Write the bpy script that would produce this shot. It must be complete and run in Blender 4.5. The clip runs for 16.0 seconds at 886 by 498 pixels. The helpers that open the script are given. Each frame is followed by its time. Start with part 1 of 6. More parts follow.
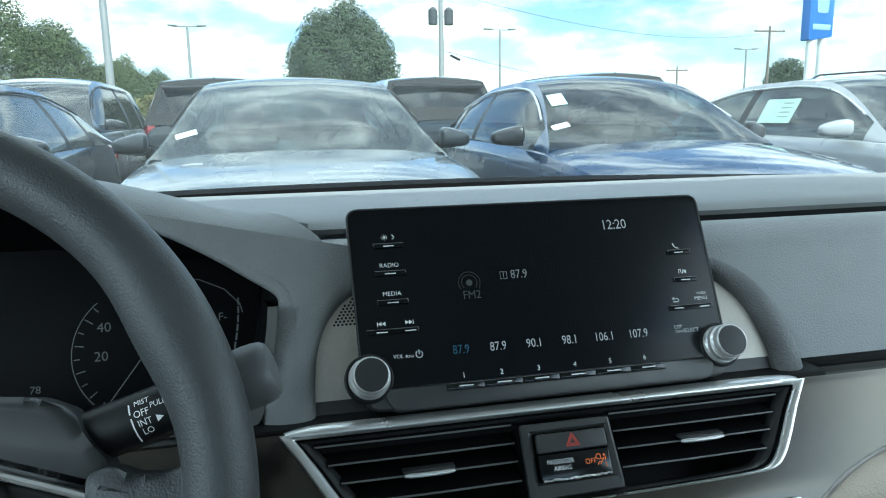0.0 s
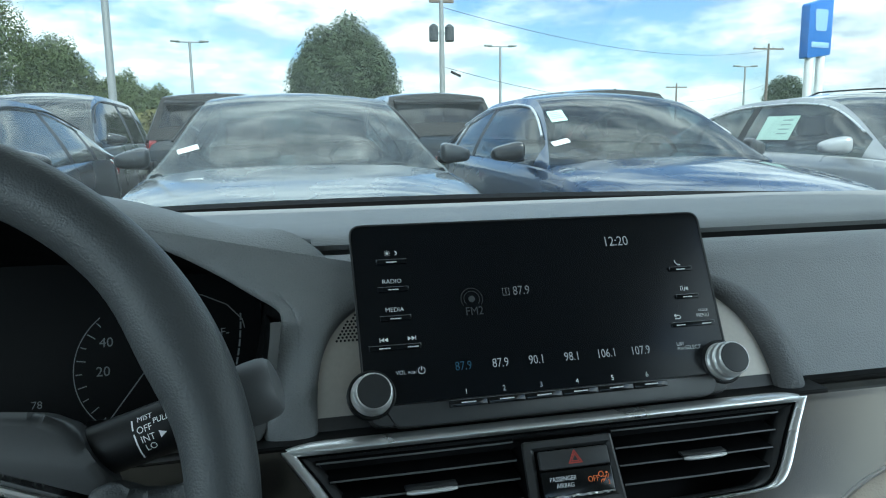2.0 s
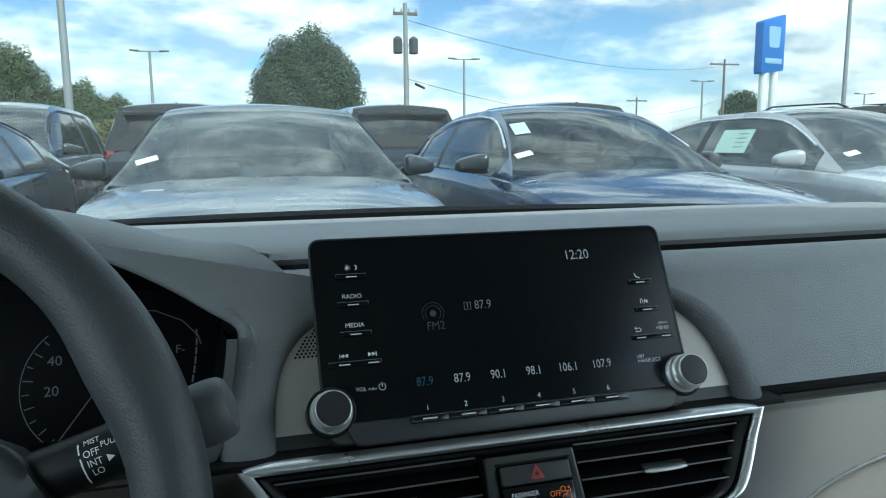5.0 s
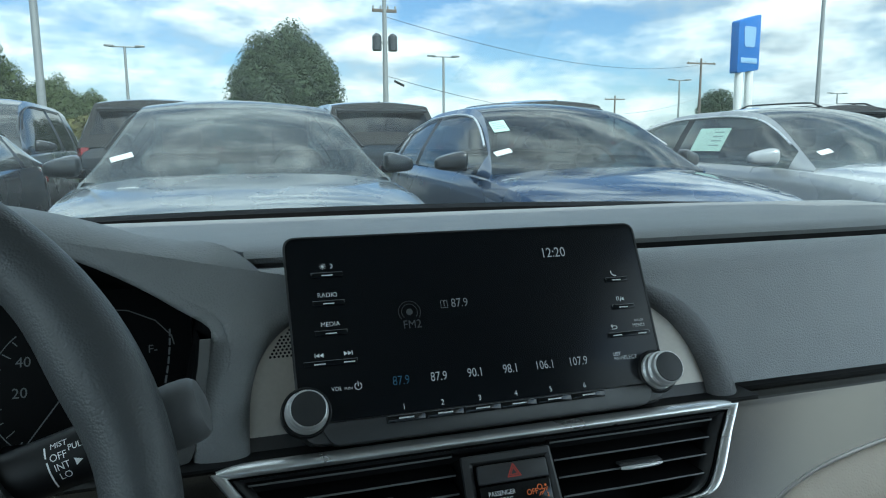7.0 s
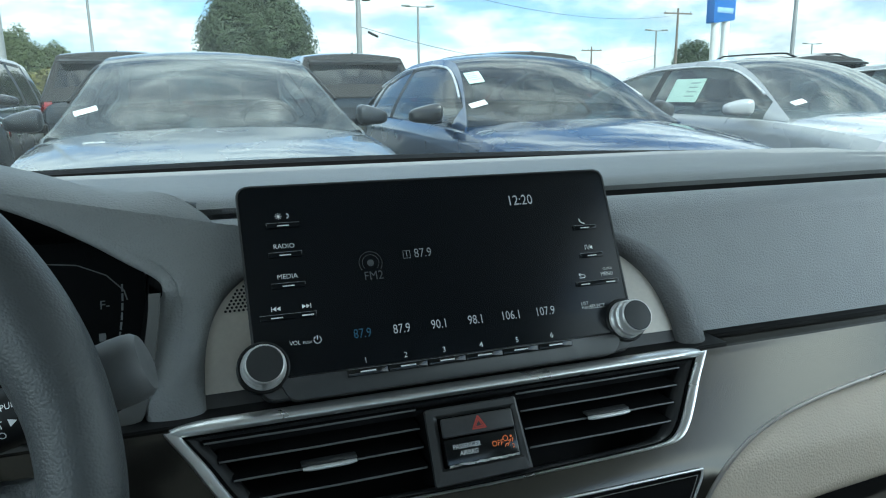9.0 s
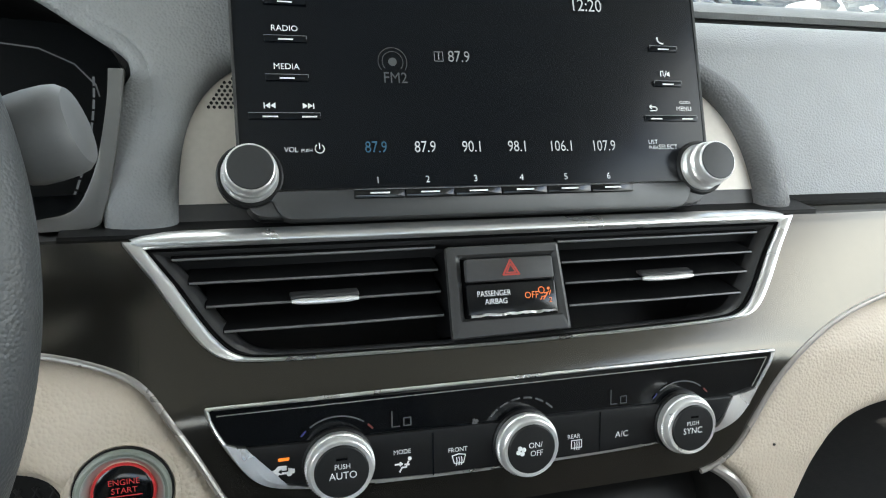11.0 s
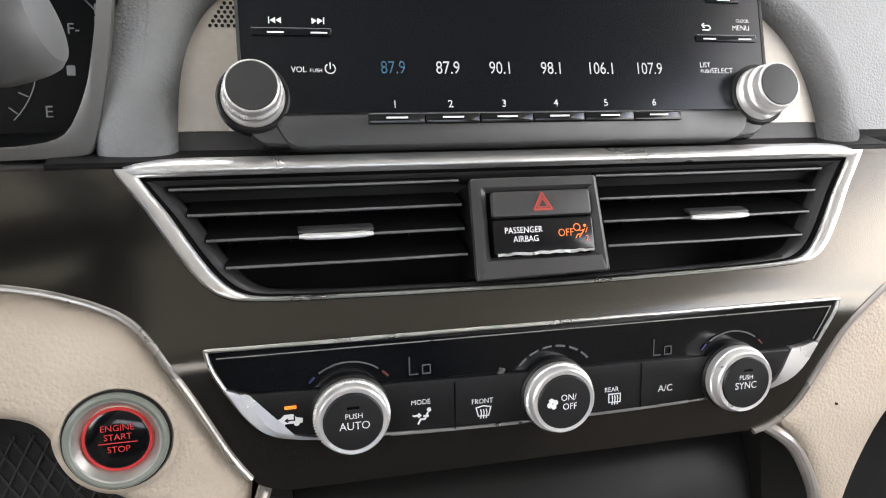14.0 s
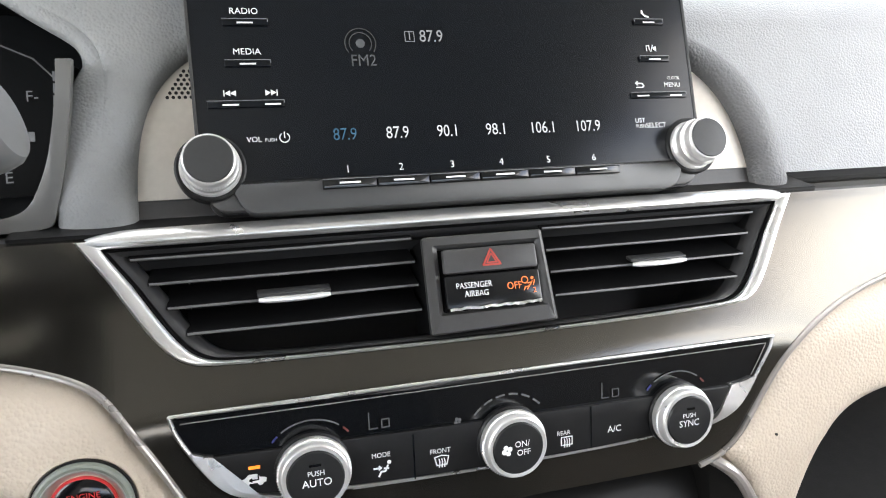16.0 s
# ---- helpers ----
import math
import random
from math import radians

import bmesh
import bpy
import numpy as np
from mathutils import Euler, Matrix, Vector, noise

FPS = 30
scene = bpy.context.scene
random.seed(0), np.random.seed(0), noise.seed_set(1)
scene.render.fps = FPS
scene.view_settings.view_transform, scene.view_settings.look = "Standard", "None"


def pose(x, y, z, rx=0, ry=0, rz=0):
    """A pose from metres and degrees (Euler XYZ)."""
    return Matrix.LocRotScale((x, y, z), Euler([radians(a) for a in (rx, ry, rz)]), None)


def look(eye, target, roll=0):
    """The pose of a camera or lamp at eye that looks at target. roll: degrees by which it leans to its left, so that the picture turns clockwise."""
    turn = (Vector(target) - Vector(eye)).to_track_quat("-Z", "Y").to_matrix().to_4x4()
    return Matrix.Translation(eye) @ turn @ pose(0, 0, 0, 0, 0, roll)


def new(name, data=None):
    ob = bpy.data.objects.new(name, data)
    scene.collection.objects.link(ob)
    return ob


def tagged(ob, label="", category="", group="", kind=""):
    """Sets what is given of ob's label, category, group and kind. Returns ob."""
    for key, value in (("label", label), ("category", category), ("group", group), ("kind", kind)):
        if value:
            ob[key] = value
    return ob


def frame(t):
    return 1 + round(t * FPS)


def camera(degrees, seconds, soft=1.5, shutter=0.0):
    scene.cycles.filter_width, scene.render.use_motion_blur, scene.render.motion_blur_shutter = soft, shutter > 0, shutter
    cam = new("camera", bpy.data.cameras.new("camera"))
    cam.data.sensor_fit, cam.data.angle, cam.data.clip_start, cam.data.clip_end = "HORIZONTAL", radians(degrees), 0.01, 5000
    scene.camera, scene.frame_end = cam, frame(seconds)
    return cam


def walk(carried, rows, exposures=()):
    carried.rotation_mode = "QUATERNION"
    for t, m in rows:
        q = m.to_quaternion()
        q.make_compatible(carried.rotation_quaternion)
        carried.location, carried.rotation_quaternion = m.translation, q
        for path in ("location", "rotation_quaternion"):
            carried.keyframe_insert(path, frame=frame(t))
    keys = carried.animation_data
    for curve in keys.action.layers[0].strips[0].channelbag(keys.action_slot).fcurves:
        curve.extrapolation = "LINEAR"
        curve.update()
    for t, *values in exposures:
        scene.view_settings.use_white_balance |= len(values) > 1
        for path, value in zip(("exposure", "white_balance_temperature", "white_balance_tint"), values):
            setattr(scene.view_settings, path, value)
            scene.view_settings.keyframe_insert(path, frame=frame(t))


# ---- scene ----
from mathutils import bvhtree, geometry

cam = camera(64.8, 16.0, soft=1.1)
PATH = [
    (0, (-0.162, -0.398, 1.135), (0.269, 1.522, 0.773), -1.0),
    (0.5, (-0.163, -0.397, 1.134), (0.26, 1.525, 0.776), -0.9),
    (1, (-0.163, -0.397, 1.134), (0.262, 1.527, 0.789), -0.9),
    (1.5, (-0.163, -0.397, 1.135), (0.267, 1.527, 0.802), -1.0),
    (2, (-0.164, -0.399, 1.136), (0.269, 1.527, 0.817), -0.8),
    (2.5, (-0.164, -0.396, 1.134), (0.275, 1.527, 0.803), -0.7),
    (3, (-0.163, -0.395, 1.134), (0.306, 1.521, 0.804), -0.6),
    (3.5, (-0.16, -0.395, 1.135), (0.349, 1.513, 0.819), -0.5),
    (4, (-0.161, -0.396, 1.137), (0.351, 1.515, 0.84), -0.6),
    (4.2, (-0.16, -0.395, 1.137), (0.368, 1.513, 0.849), -0.5),
    (6.3, (-0.162, -0.397, 1.138), (0.375, 1.507, 0.85), -0.6),
    (6.5, (-0.157, -0.397, 1.14), (0.419, 1.497, 0.861), -0.9),
    (7, (-0.158, -0.394, 1.137), (0.43, 1.495, 0.842), -0.4),
    (7.5, (-0.156, -0.393, 1.137), (0.477, 1.472, 0.787), -0.4),
    (8, (-0.153, -0.387, 1.133), (0.507, 1.457, 0.709), -0.3),
    (8.2, (-0.152, -0.385, 1.132), (0.529, 1.449, 0.716), -0.2),
    (10.3, (-0.134, -0.369, 1.124), (0.418, 1.481, 0.602), -1.3),
    (10.5, (-0.135, -0.35, 1.104), (0.489, 1.449, 0.492), 0.4),
    (11, (-0.125, -0.315, 1.07), (0.433, 1.467, 0.353), 3.6),
    (11.5, (-0.102, -0.287, 1.036), (0.398, 1.511, 0.315), 4.5),
    (12, (-0.097, -0.275, 1.02), (0.367, 1.492, 0.208), 3.7),
    (12.5, (-0.095, -0.274, 1.019), (0.406, 1.448, 0.134), 3.9),
    (13, (-0.097, -0.278, 1.022), (0.43, 1.449, 0.161), 4.3),
    (13.5, (-0.103, -0.282, 1.031), (0.424, 1.45, 0.18), 4.1),
    (14, (-0.112, -0.294, 1.043), (0.343, 1.483, 0.246), 2.6),
    (14.5, (-0.113, -0.296, 1.044), (0.356, 1.477, 0.248), 2.9),
    (15, (-0.112, -0.292, 1.039), (0.385, 1.461, 0.214), 3.5),
    (15.5, (-0.111, -0.295, 1.044), (0.381, 1.47, 0.241), 2.9),
    (16, (-0.108, -0.303, 1.063), (0.437, 1.475, 0.327), 1.7),
]
walk(cam, [(t, look(eye, target, roll)) for t, eye, target, roll in PATH],
     [(0.0, 1.98, 5750, -7), (1.5, 1.65, 5750, -7), (3.5, 1.47, 5700, -7), (7.0, 1.28, 5700, -7), (8.0, 1.50, 5750, -7), (10.5, 2.25, 6150, -3), (11.0, 2.97, 6800, 5), (11.5, 3.26, 7150, 12), (14.5, 3.38, 7300, 15), (16.0, 3.56, 7100, 13)])

# ---------------------------------------------------------------- world, sun
SUN_EL, SUN_AZ = radians(46), radians(166)          # high, behind and to the right of the car
world = bpy.data.worlds.new("sky")
scene.world = world
world.use_nodes = True
wn, wl = world.node_tree.nodes, world.node_tree.links
wn.clear()
w_out = wn.new("ShaderNodeOutputWorld")
w_bg = wn.new("ShaderNodeBackground")
w_sky = wn.new("ShaderNodeTexSky")
w_sky.sky_type, w_sky.sun_disc = "NISHITA", False
w_sky.sun_elevation, w_sky.sun_rotation = SUN_EL, SUN_AZ
w_sky.air_density, w_sky.dust_density, w_sky.ozone_density = 1.0, 0.6, 2.0
w_bg.inputs["Strength"].default_value = 0.12
w_tc = wn.new("ShaderNodeTexCoord")
w_sep = wn.new("ShaderNodeSeparateXYZ")
wl.new(w_tc.outputs["Generated"], w_sep.inputs[0])
# flat-based heaps of cloud: one noise for their shape, the same noise a little higher up for their light and shade
w_map = wn.new("ShaderNodeMapping")
w_map.inputs["Scale"].default_value, w_map.inputs["Location"].default_value = (1.0, 1.0, 2.7), (0.35, 0.1, 0.2)
wl.new(w_tc.outputs["Generated"], w_map.inputs[0])
w_high = wn.new("ShaderNodeVectorMath"); w_high.operation = "ADD"; w_high.inputs[1].default_value = (0.01, 0.0, 0.075)
wl.new(w_map.outputs[0], w_high.inputs[0])
w_n, w_n2 = wn.new("ShaderNodeTexNoise"), wn.new("ShaderNodeTexNoise")
for node, vec in ((w_n, w_map), (w_n2, w_high)):
    node.inputs["Scale"].default_value, node.inputs["Detail"].default_value, node.inputs["Roughness"].default_value = 3.3, 8.0, 0.56
    wl.new(vec.outputs[0], node.inputs["Vector"])
w_r = wn.new("ShaderNodeValToRGB")
w_r.color_ramp.elements[0].position, w_r.color_ramp.elements[1].position = 0.42, 0.56
wl.new(w_n.outputs["Fac"], w_r.inputs[0])
w_lit = wn.new("ShaderNodeMath"); w_lit.operation = "SUBTRACT"
wl.new(w_n.outputs["Fac"], w_lit.inputs[0]); wl.new(w_n2.outputs["Fac"], w_lit.inputs[1])
w_half = wn.new("ShaderNodeMath"); w_half.operation = "ADD"; w_half.inputs[1].default_value = 0.5
wl.new(w_lit.outputs[0], w_half.inputs[0])
w_cr = wn.new("ShaderNodeValToRGB")
w_cr.color_ramp.elements[0].position, w_cr.color_ramp.elements[0].color = 0.42, (2.5, 2.62, 2.8, 1)
w_cr.color_ramp.elements[1].position, w_cr.color_ramp.elements[1].color = 0.57, (5.0, 4.97, 4.9, 1)
wl.new(w_half.outputs[0], w_cr.inputs[0])
# an overcast sky brightens towards the zenith
w_up = wn.new("ShaderNodeMath"); w_up.operation = "MAXIMUM"; w_up.inputs[1].default_value = 0.0
w_pw = wn.new("ShaderNodeMath"); w_pw.operation = "POWER"; w_pw.inputs[1].default_value = 1.5
w_zen = wn.new("ShaderNodeMath"); w_zen.operation = "MULTIPLY_ADD"; w_zen.inputs[1].default_value, w_zen.inputs[2].default_value = 1.3, 1.0
wl.new(w_sep.outputs["Z"], w_up.inputs[0]); wl.new(w_up.outputs[0], w_pw.inputs[0]); wl.new(w_pw.outputs[0], w_zen.inputs[0])
w_cl = wn.new("ShaderNodeVectorMath"); w_cl.operation = "SCALE"
wl.new(w_cr.outputs[0], w_cl.inputs[0]); wl.new(w_zen.outputs[0], w_cl.inputs["Scale"])
w_mix = wn.new("ShaderNodeMixRGB")
w_deep = wn.new("ShaderNodeVectorMath"); w_deep.operation = "MULTIPLY"; w_deep.inputs[1].default_value = (0.46, 0.49, 0.55)
wl.new(w_sky.outputs[0], w_deep.inputs[0])
wl.new(w_r.outputs[0], w_mix.inputs[0]); wl.new(w_deep.outputs[0], w_mix.inputs[1]); wl.new(w_cl.outputs[0], w_mix.inputs[2])
wl.new(w_mix.outputs[0], w_bg.inputs["Color"]); wl.new(w_bg.outputs[0], w_out.inputs[0])

sun = new("sun", bpy.data.lights.new("sun", "SUN"))
sun.data.energy, sun.data.angle, sun.data.color = 1.8, radians(1.0), (1.0, 0.95, 0.88)
sun_dir = Vector((math.sin(SUN_AZ) * math.cos(SUN_EL), math.cos(SUN_AZ) * math.cos(SUN_EL), math.sin(SUN_EL)))
sun.matrix_world = look(sun_dir * 60, (0, 0, 0))
# daylight through the side windows
for s in (-1, 1):
    day = new("window_daylight", bpy.data.lights.new("window_daylight", "AREA"))
    day.data.shape, day.data.size, day.data.size_y = "RECTANGLE", 1.25, 0.34
    day.data.energy, day.data.color = 0.62 - 0.06 * s, (0.84, 0.94, 1.0)
    day.matrix_world = look((s * 0.69, -0.50, 1.20), (0, -0.42, 1.12))

# ---------------------------------------------------------------- materials
def mat(name, base, rough=0.5, metal=0.0, vary=0.08, scale=40.0, bump=0.0, bump_scale=300.0, kind="noise",
        stretch=(1, 1, 1), coat=0.0, spec=0.5, emit=None, emit_strength=0.0, rough_vary=0.06, dist=0.0005):
    """Procedural surface: colour drift at two scales, uneven gloss and fine relief."""
    m = bpy.data.materials.new(name)
    m.use_nodes = True
    n, l = m.node_tree.nodes, m.node_tree.links
    b = n["Principled BSDF"]
    b.inputs["Metallic"].default_value = metal
    b.inputs["Coat Weight"].default_value = coat
    b.inputs["Coat Roughness"].default_value = 0.04
    b.inputs["Specular IOR Level"].default_value = spec
    tc = n.new("ShaderNodeTexCoord")
    mp = n.new("ShaderNodeMapping")
    mp.inputs["Scale"].default_value = stretch
    l.new(tc.outputs["Object"], mp.inputs[0])
    big = n.new("ShaderNodeTexNoise"); big.inputs["Scale"].default_value = scale; big.inputs["Detail"].default_value = 4
    fine = n.new("ShaderNodeTexNoise"); fine.inputs["Scale"].default_value = scale * 9; fine.inputs["Detail"].default_value = 3
    l.new(mp.outputs[0], big.inputs["Vector"]); l.new(mp.outputs[0], fine.inputs["Vector"])
    add = n.new("ShaderNodeMath"); add.operation = "ADD"
    l.new(big.outputs["Fac"], add.inputs[0]); l.new(fine.outputs["Fac"], add.inputs[1])
    ramp = n.new("ShaderNodeMapRange")
    ramp.inputs["From Min"].default_value, ramp.inputs["From Max"].default_value = 0.6, 1.4
    ramp.inputs["To Min"].default_value, ramp.inputs["To Max"].default_value = 1 - vary, 1 + vary
    l.new(add.outputs[0], ramp.inputs["Value"])
    mul = n.new("ShaderNodeVectorMath"); mul.operation = "SCALE"
    mul.inputs[0].default_value = base
    l.new(ramp.outputs[0], mul.inputs["Scale"])
    l.new(mul.outputs[0], b.inputs["Base Color"])
    rr = n.new("ShaderNodeMapRange")
    rr.inputs["From Min"].default_value, rr.inputs["From Max"].default_value = 0.3, 0.7
    rr.inputs["To Min"].default_value, rr.inputs["To Max"].default_value = max(0.01, rough - rough_vary), min(1, rough + rough_vary)
    l.new(big.outputs["Fac"], rr.inputs["Value"]); l.new(rr.outputs[0], b.inputs["Roughness"])
    if bump:
        if kind == "leather":
            t = n.new("ShaderNodeTexVoronoi"); t.feature = "SMOOTH_F1"; t.inputs["Scale"].default_value = bump_scale
            if "Smoothness" in t.inputs:
                t.inputs["Smoothness"].default_value = 0.25
            src = t.outputs["Distance"]
        else:
            t = n.new("ShaderNodeTexNoise"); t.inputs["Scale"].default_value = bump_scale; t.inputs["Detail"].default_value = 3
            src = t.outputs["Fac"]
        l.new(mp.outputs[0], t.inputs["Vector"])
        bp = n.new("ShaderNodeBump"); bp.inputs["Strength"].default_value = bump; bp.inputs["Distance"].default_value = dist
        bp.invert = kind == "leather"
        l.new(src, bp.inputs["Height"]); l.new(bp.outputs[0], b.inputs["Normal"])
    if emit:
        b.inputs["Emission Color"].default_value = (*emit, 1)
        b.inputs["Emission Strength"].default_value = emit_strength
    return m


def glass(name, tint, gloss_rough=0.0, reflect=0.04, sky_veil=0.0, haze=0.0):
    """Thin pane: tinted transparency under a Fresnel reflection."""
    m = bpy.data.materials.new(name)
    m.use_nodes = True
    n, l = m.node_tree.nodes, m.node_tree.links
    n.remove(n["Principled BSDF"])
    tr = n.new("ShaderNodeBsdfTransparent"); tr.inputs[0].default_value = (*tint, 1)
    gl = n.new("ShaderNodeBsdfGlossy"); gl.inputs["Roughness"].default_value = gloss_rough
    lw = n.new("ShaderNodeLayerWeight"); lw.inputs["Blend"].default_value = 0.5
    pw = n.new("ShaderNodeMath"); pw.operation = "POWER"; pw.inputs[1].default_value = 5.0
    fr = n.new("ShaderNodeMath"); fr.operation = "MULTIPLY_ADD"; fr.inputs[1].default_value = 0.9; fr.inputs[2].default_value = reflect
    l.new(lw.outputs["Facing"], pw.inputs[0]); l.new(pw.outputs[0], fr.inputs[0])
    mx = n.new("ShaderNodeMixShader")
    l.new(fr.outputs[0], mx.inputs[0]); l.new(tr.outputs[0], mx.inputs[1]); l.new(gl.outputs[0], mx.inputs[2])
    src = mx.outputs[0]
    # mottled pale film: the clouds' milky reflection put into the pane's colour
    if sky_veil:
        df = n.new("ShaderNodeBsdfDiffuse"); df.inputs[0].default_value = (0.50, 0.53, 0.54, 1)
        nz = n.new("ShaderNodeTexNoise"); nz.inputs["Scale"].default_value = 3.0; nz.inputs["Detail"].default_value = 5
        tc = n.new("ShaderNodeTexCoord"); l.new(tc.outputs["Object"], nz.inputs["Vector"])
        k = n.new("ShaderNodeMath"); k.operation = "MULTIPLY"; k.inputs[1].default_value = sky_veil * 2
        l.new(nz.outputs["Fac"], k.inputs[0])
        m2 = n.new("ShaderNodeMixShader")
        l.new(k.outputs[0], m2.inputs[0]); l.new(src, m2.inputs[1]); l.new(df.outputs[0], m2.inputs[2])
        src = m2.outputs[0]
    if haze:
        tl = n.new("ShaderNodeBsdfTranslucent"); tl.inputs[0].default_value = (0.75, 0.8, 0.82, 1)
        nh = n.new("ShaderNodeTexNoise"); nh.inputs["Scale"].default_value = 2.2; nh.inputs["Detail"].default_value = 6
        th = n.new("ShaderNodeTexCoord"); l.new(th.outputs["Object"], nh.inputs["Vector"])
        kh = n.new("ShaderNodeMath"); kh.operation = "MULTIPLY"; kh.inputs[1].default_value = haze * 2
        l.new(nh.outputs["Fac"], kh.inputs[0])
        m3 = n.new("ShaderNodeMixShader")
        l.new(kh.outputs[0], m3.inputs[0]); l.new(src, m3.inputs[1]); l.new(tl.outputs[0], m3.inputs[2])
        src = m3.outputs[0]
    l.new(src, n["Material Output"].inputs[0])
    return m


M_PAD = mat("soft_grey_pad", (0.29, 0.295, 0.302), 0.50, bump=0.7, bump_scale=780, kind="leather", vary=0.06, scale=6, dist=0.0005)
# darker copy of the pad: shading of the dash top put into colour
M_PAD_TOP_SHADE = mat("soft_pad_top_shade", (0.205, 0.209, 0.213), 0.55, bump=0.7, bump_scale=780, kind="leather", vary=0.06, scale=6, dist=0.0005)
# mid-tone copy of the pad: shading of hood and left ring in its colour
M_PAD_HALF_SHADE = mat("soft_pad_half_shade", (0.215, 0.219, 0.224), 0.52, bump=0.75, bump_scale=700, kind="leather", vary=0.06, scale=6, dist=0.0005)
M_RUBBER = mat("rim_leather", (0.058, 0.061, 0.064), 0.44, bump=0.42, bump_scale=820, kind="leather", scale=15, dist=0.0005)
M_BEIGE = mat("beige_leatherette", (0.55, 0.468, 0.375), 0.55, bump=0.7, bump_scale=620, kind="leather", vary=0.04, scale=8, dist=0.0006)
M_BRUSH = mat("brushed_taupe", (0.098, 0.092, 0.081), 0.17, metal=0.9, vary=0.008, scale=14, stretch=(190, 0.5, 0.2), rough_vary=0.02, bump=0.05, bump_scale=14, dist=0.0002)
M_PLATE = mat("satin_champagne_plate", (0.58, 0.54, 0.485), 0.42, metal=0.4, vary=0.06, scale=40, bump=0.05, bump_scale=900)
M_CHROME = mat("satin_chrome", (0.84, 0.835, 0.83), 0.31, metal=0.9, vary=0.03, scale=30)
M_SILVER = mat("matte_silver", (0.78, 0.77, 0.76), 0.32, metal=0.65, vary=0.03, scale=80)
M_LINE = mat("satin_silver_line", (0.58, 0.57, 0.56), 0.30, metal=0.85, vary=0.03, scale=60)
M_BLACK = mat("black_plastic", (0.008, 0.008, 0.0086), 0.45, spec=0.28, vary=0.15, scale=60, bump=0.15, bump_scale=1500, dist=0.0002)
M_DARK = mat("dark_grey_plastic", (0.044, 0.043, 0.043), 0.40, vary=0.12, scale=60, bump=0.15, bump_scale=1400, dist=0.0002)
M_GLOSS = mat("gloss_black", (0.0045, 0.005, 0.006), 0.13, vary=0.1, scale=25, rough_vary=0.03)
M_SCREEN = mat("screen_glass", (0.0032, 0.0046, 0.0068), 0.22, vary=0.1, scale=12, rough_vary=0.02, spec=0.27)
M_DIAL = mat("dial_black", (0.003, 0.0035, 0.004), 0.35, vary=0.1, scale=12, rough_vary=0.02, spec=0.06)
M_LOUVRE = mat("louvre_black", (0.005, 0.005, 0.0054), 0.75, vary=0.1, scale=60, spec=0.06)
M_CAP = mat("knob_cap", (0.030, 0.031, 0.032), 0.46, vary=0.08, scale=60, bump=0.1, bump_scale=2500, dist=0.0002)
M_KEYLINE = mat("key_line_grey", (0.20, 0.20, 0.205), 0.5, vary=0.02)
M_LOUVRE_GLINT = mat("louvre_edge_highlight", (0.14, 0.14, 0.142), 0.35, vary=0.05)
M_WHITE = mat("label_white", (0.8, 0.8, 0.8), 0.6, vary=0.02)
M_LIT = mat("lit_white", (0.22, 0.23, 0.24), 0.5, emit=(0.85, 0.92, 1.0), emit_strength=0.05)
M_LIT_DIM = mat("lit_dim", (0.06, 0.064, 0.068), 0.5, emit=(0.8, 0.9, 1.0), emit_strength=0.010)
M_LIT_BLUE = mat("lit_blue", (0.015, 0.06, 0.10), 0.5, emit=(0.10, 0.42, 0.75), emit_strength=0.013)
M_WARM = mat("warm_mark", (0.11, 0.02, 0.016), 0.5, vary=0.02)
M_RED = mat("red_mark", (0.42, 0.05, 0.035), 0.5, vary=0.02)
M_REDRING = mat("lit_red_ring", (0.40, 0.03, 0.035), 0.35, emit=(1.0, 0.07, 0.06), emit_strength=0.018)
M_ORANGE = mat("lit_orange", (0.35, 0.09, 0.02), 0.5, emit=(1.0, 0.20, 0.04), emit_strength=0.09)
M_AMBER = mat("lit_amber", (0.6, 0.2, 0.03), 0.5, emit=(1.0, 0.20, 0.015), emit_strength=0.13)
M_BLUEMARK = mat("blue_mark", (0.015, 0.018, 0.11), 0.5, vary=0.02)
M_GREYMARK = mat("grey_mark", (0.08, 0.08, 0.083), 0.5, vary=0.02)
M_RINGGREY = mat("bezel_grey_green", (0.20, 0.22, 0.19), 0.4, vary=0.06, scale=50)
M_CARPET = mat("black_carpet", (0.012, 0.012, 0.012), 0.95, vary=0.3, scale=120, bump=0.5, bump_scale=700)
M_LINER = mat("headliner_fabric", (0.56, 0.545, 0.515), 0.9, vary=0.05, scale=90, bump=0.3, bump_scale=900)
M_DOOR = mat("door_lining", (0.20, 0.178, 0.15), 0.7, vary=0.08, scale=30, bump=0.3, bump_scale=700)
M_WINDSCREEN = glass("windscreen_glass", (0.84, 0.885, 0.88), 0.0, 0.075, haze=0.018)
M_CARGLASS = glass("car_glass", (0.34, 0.39, 0.39), 0.0, 0.075, sky_veil=0.09)
M_CLEARGLASS = glass("low_veil_car_glass", (0.36, 0.42, 0.43), 0.0, 0.05, sky_veil=0.03)
M_SUVGLASS = glass("privacy_glass", (0.06, 0.065, 0.07), 0.0, 0.06, sky_veil=0.02)
M_ASPHALT = mat("asphalt", (0.055, 0.055, 0.056), 0.85, vary=0.25, scale=3, bump=0.5, bump_scale=90, dist=0.004)
M_GRASS = mat("grass", (0.07, 0.10, 0.03), 0.9, vary=0.35, scale=0.4, bump=0.6, bump_scale=8, dist=0.05)
M_TYRE = mat("tyre_rubber", (0.015, 0.015, 0.015), 0.8, vary=0.2, scale=20)
M_ALLOY = mat("alloy", (0.5, 0.5, 0.52), 0.3, metal=0.9)
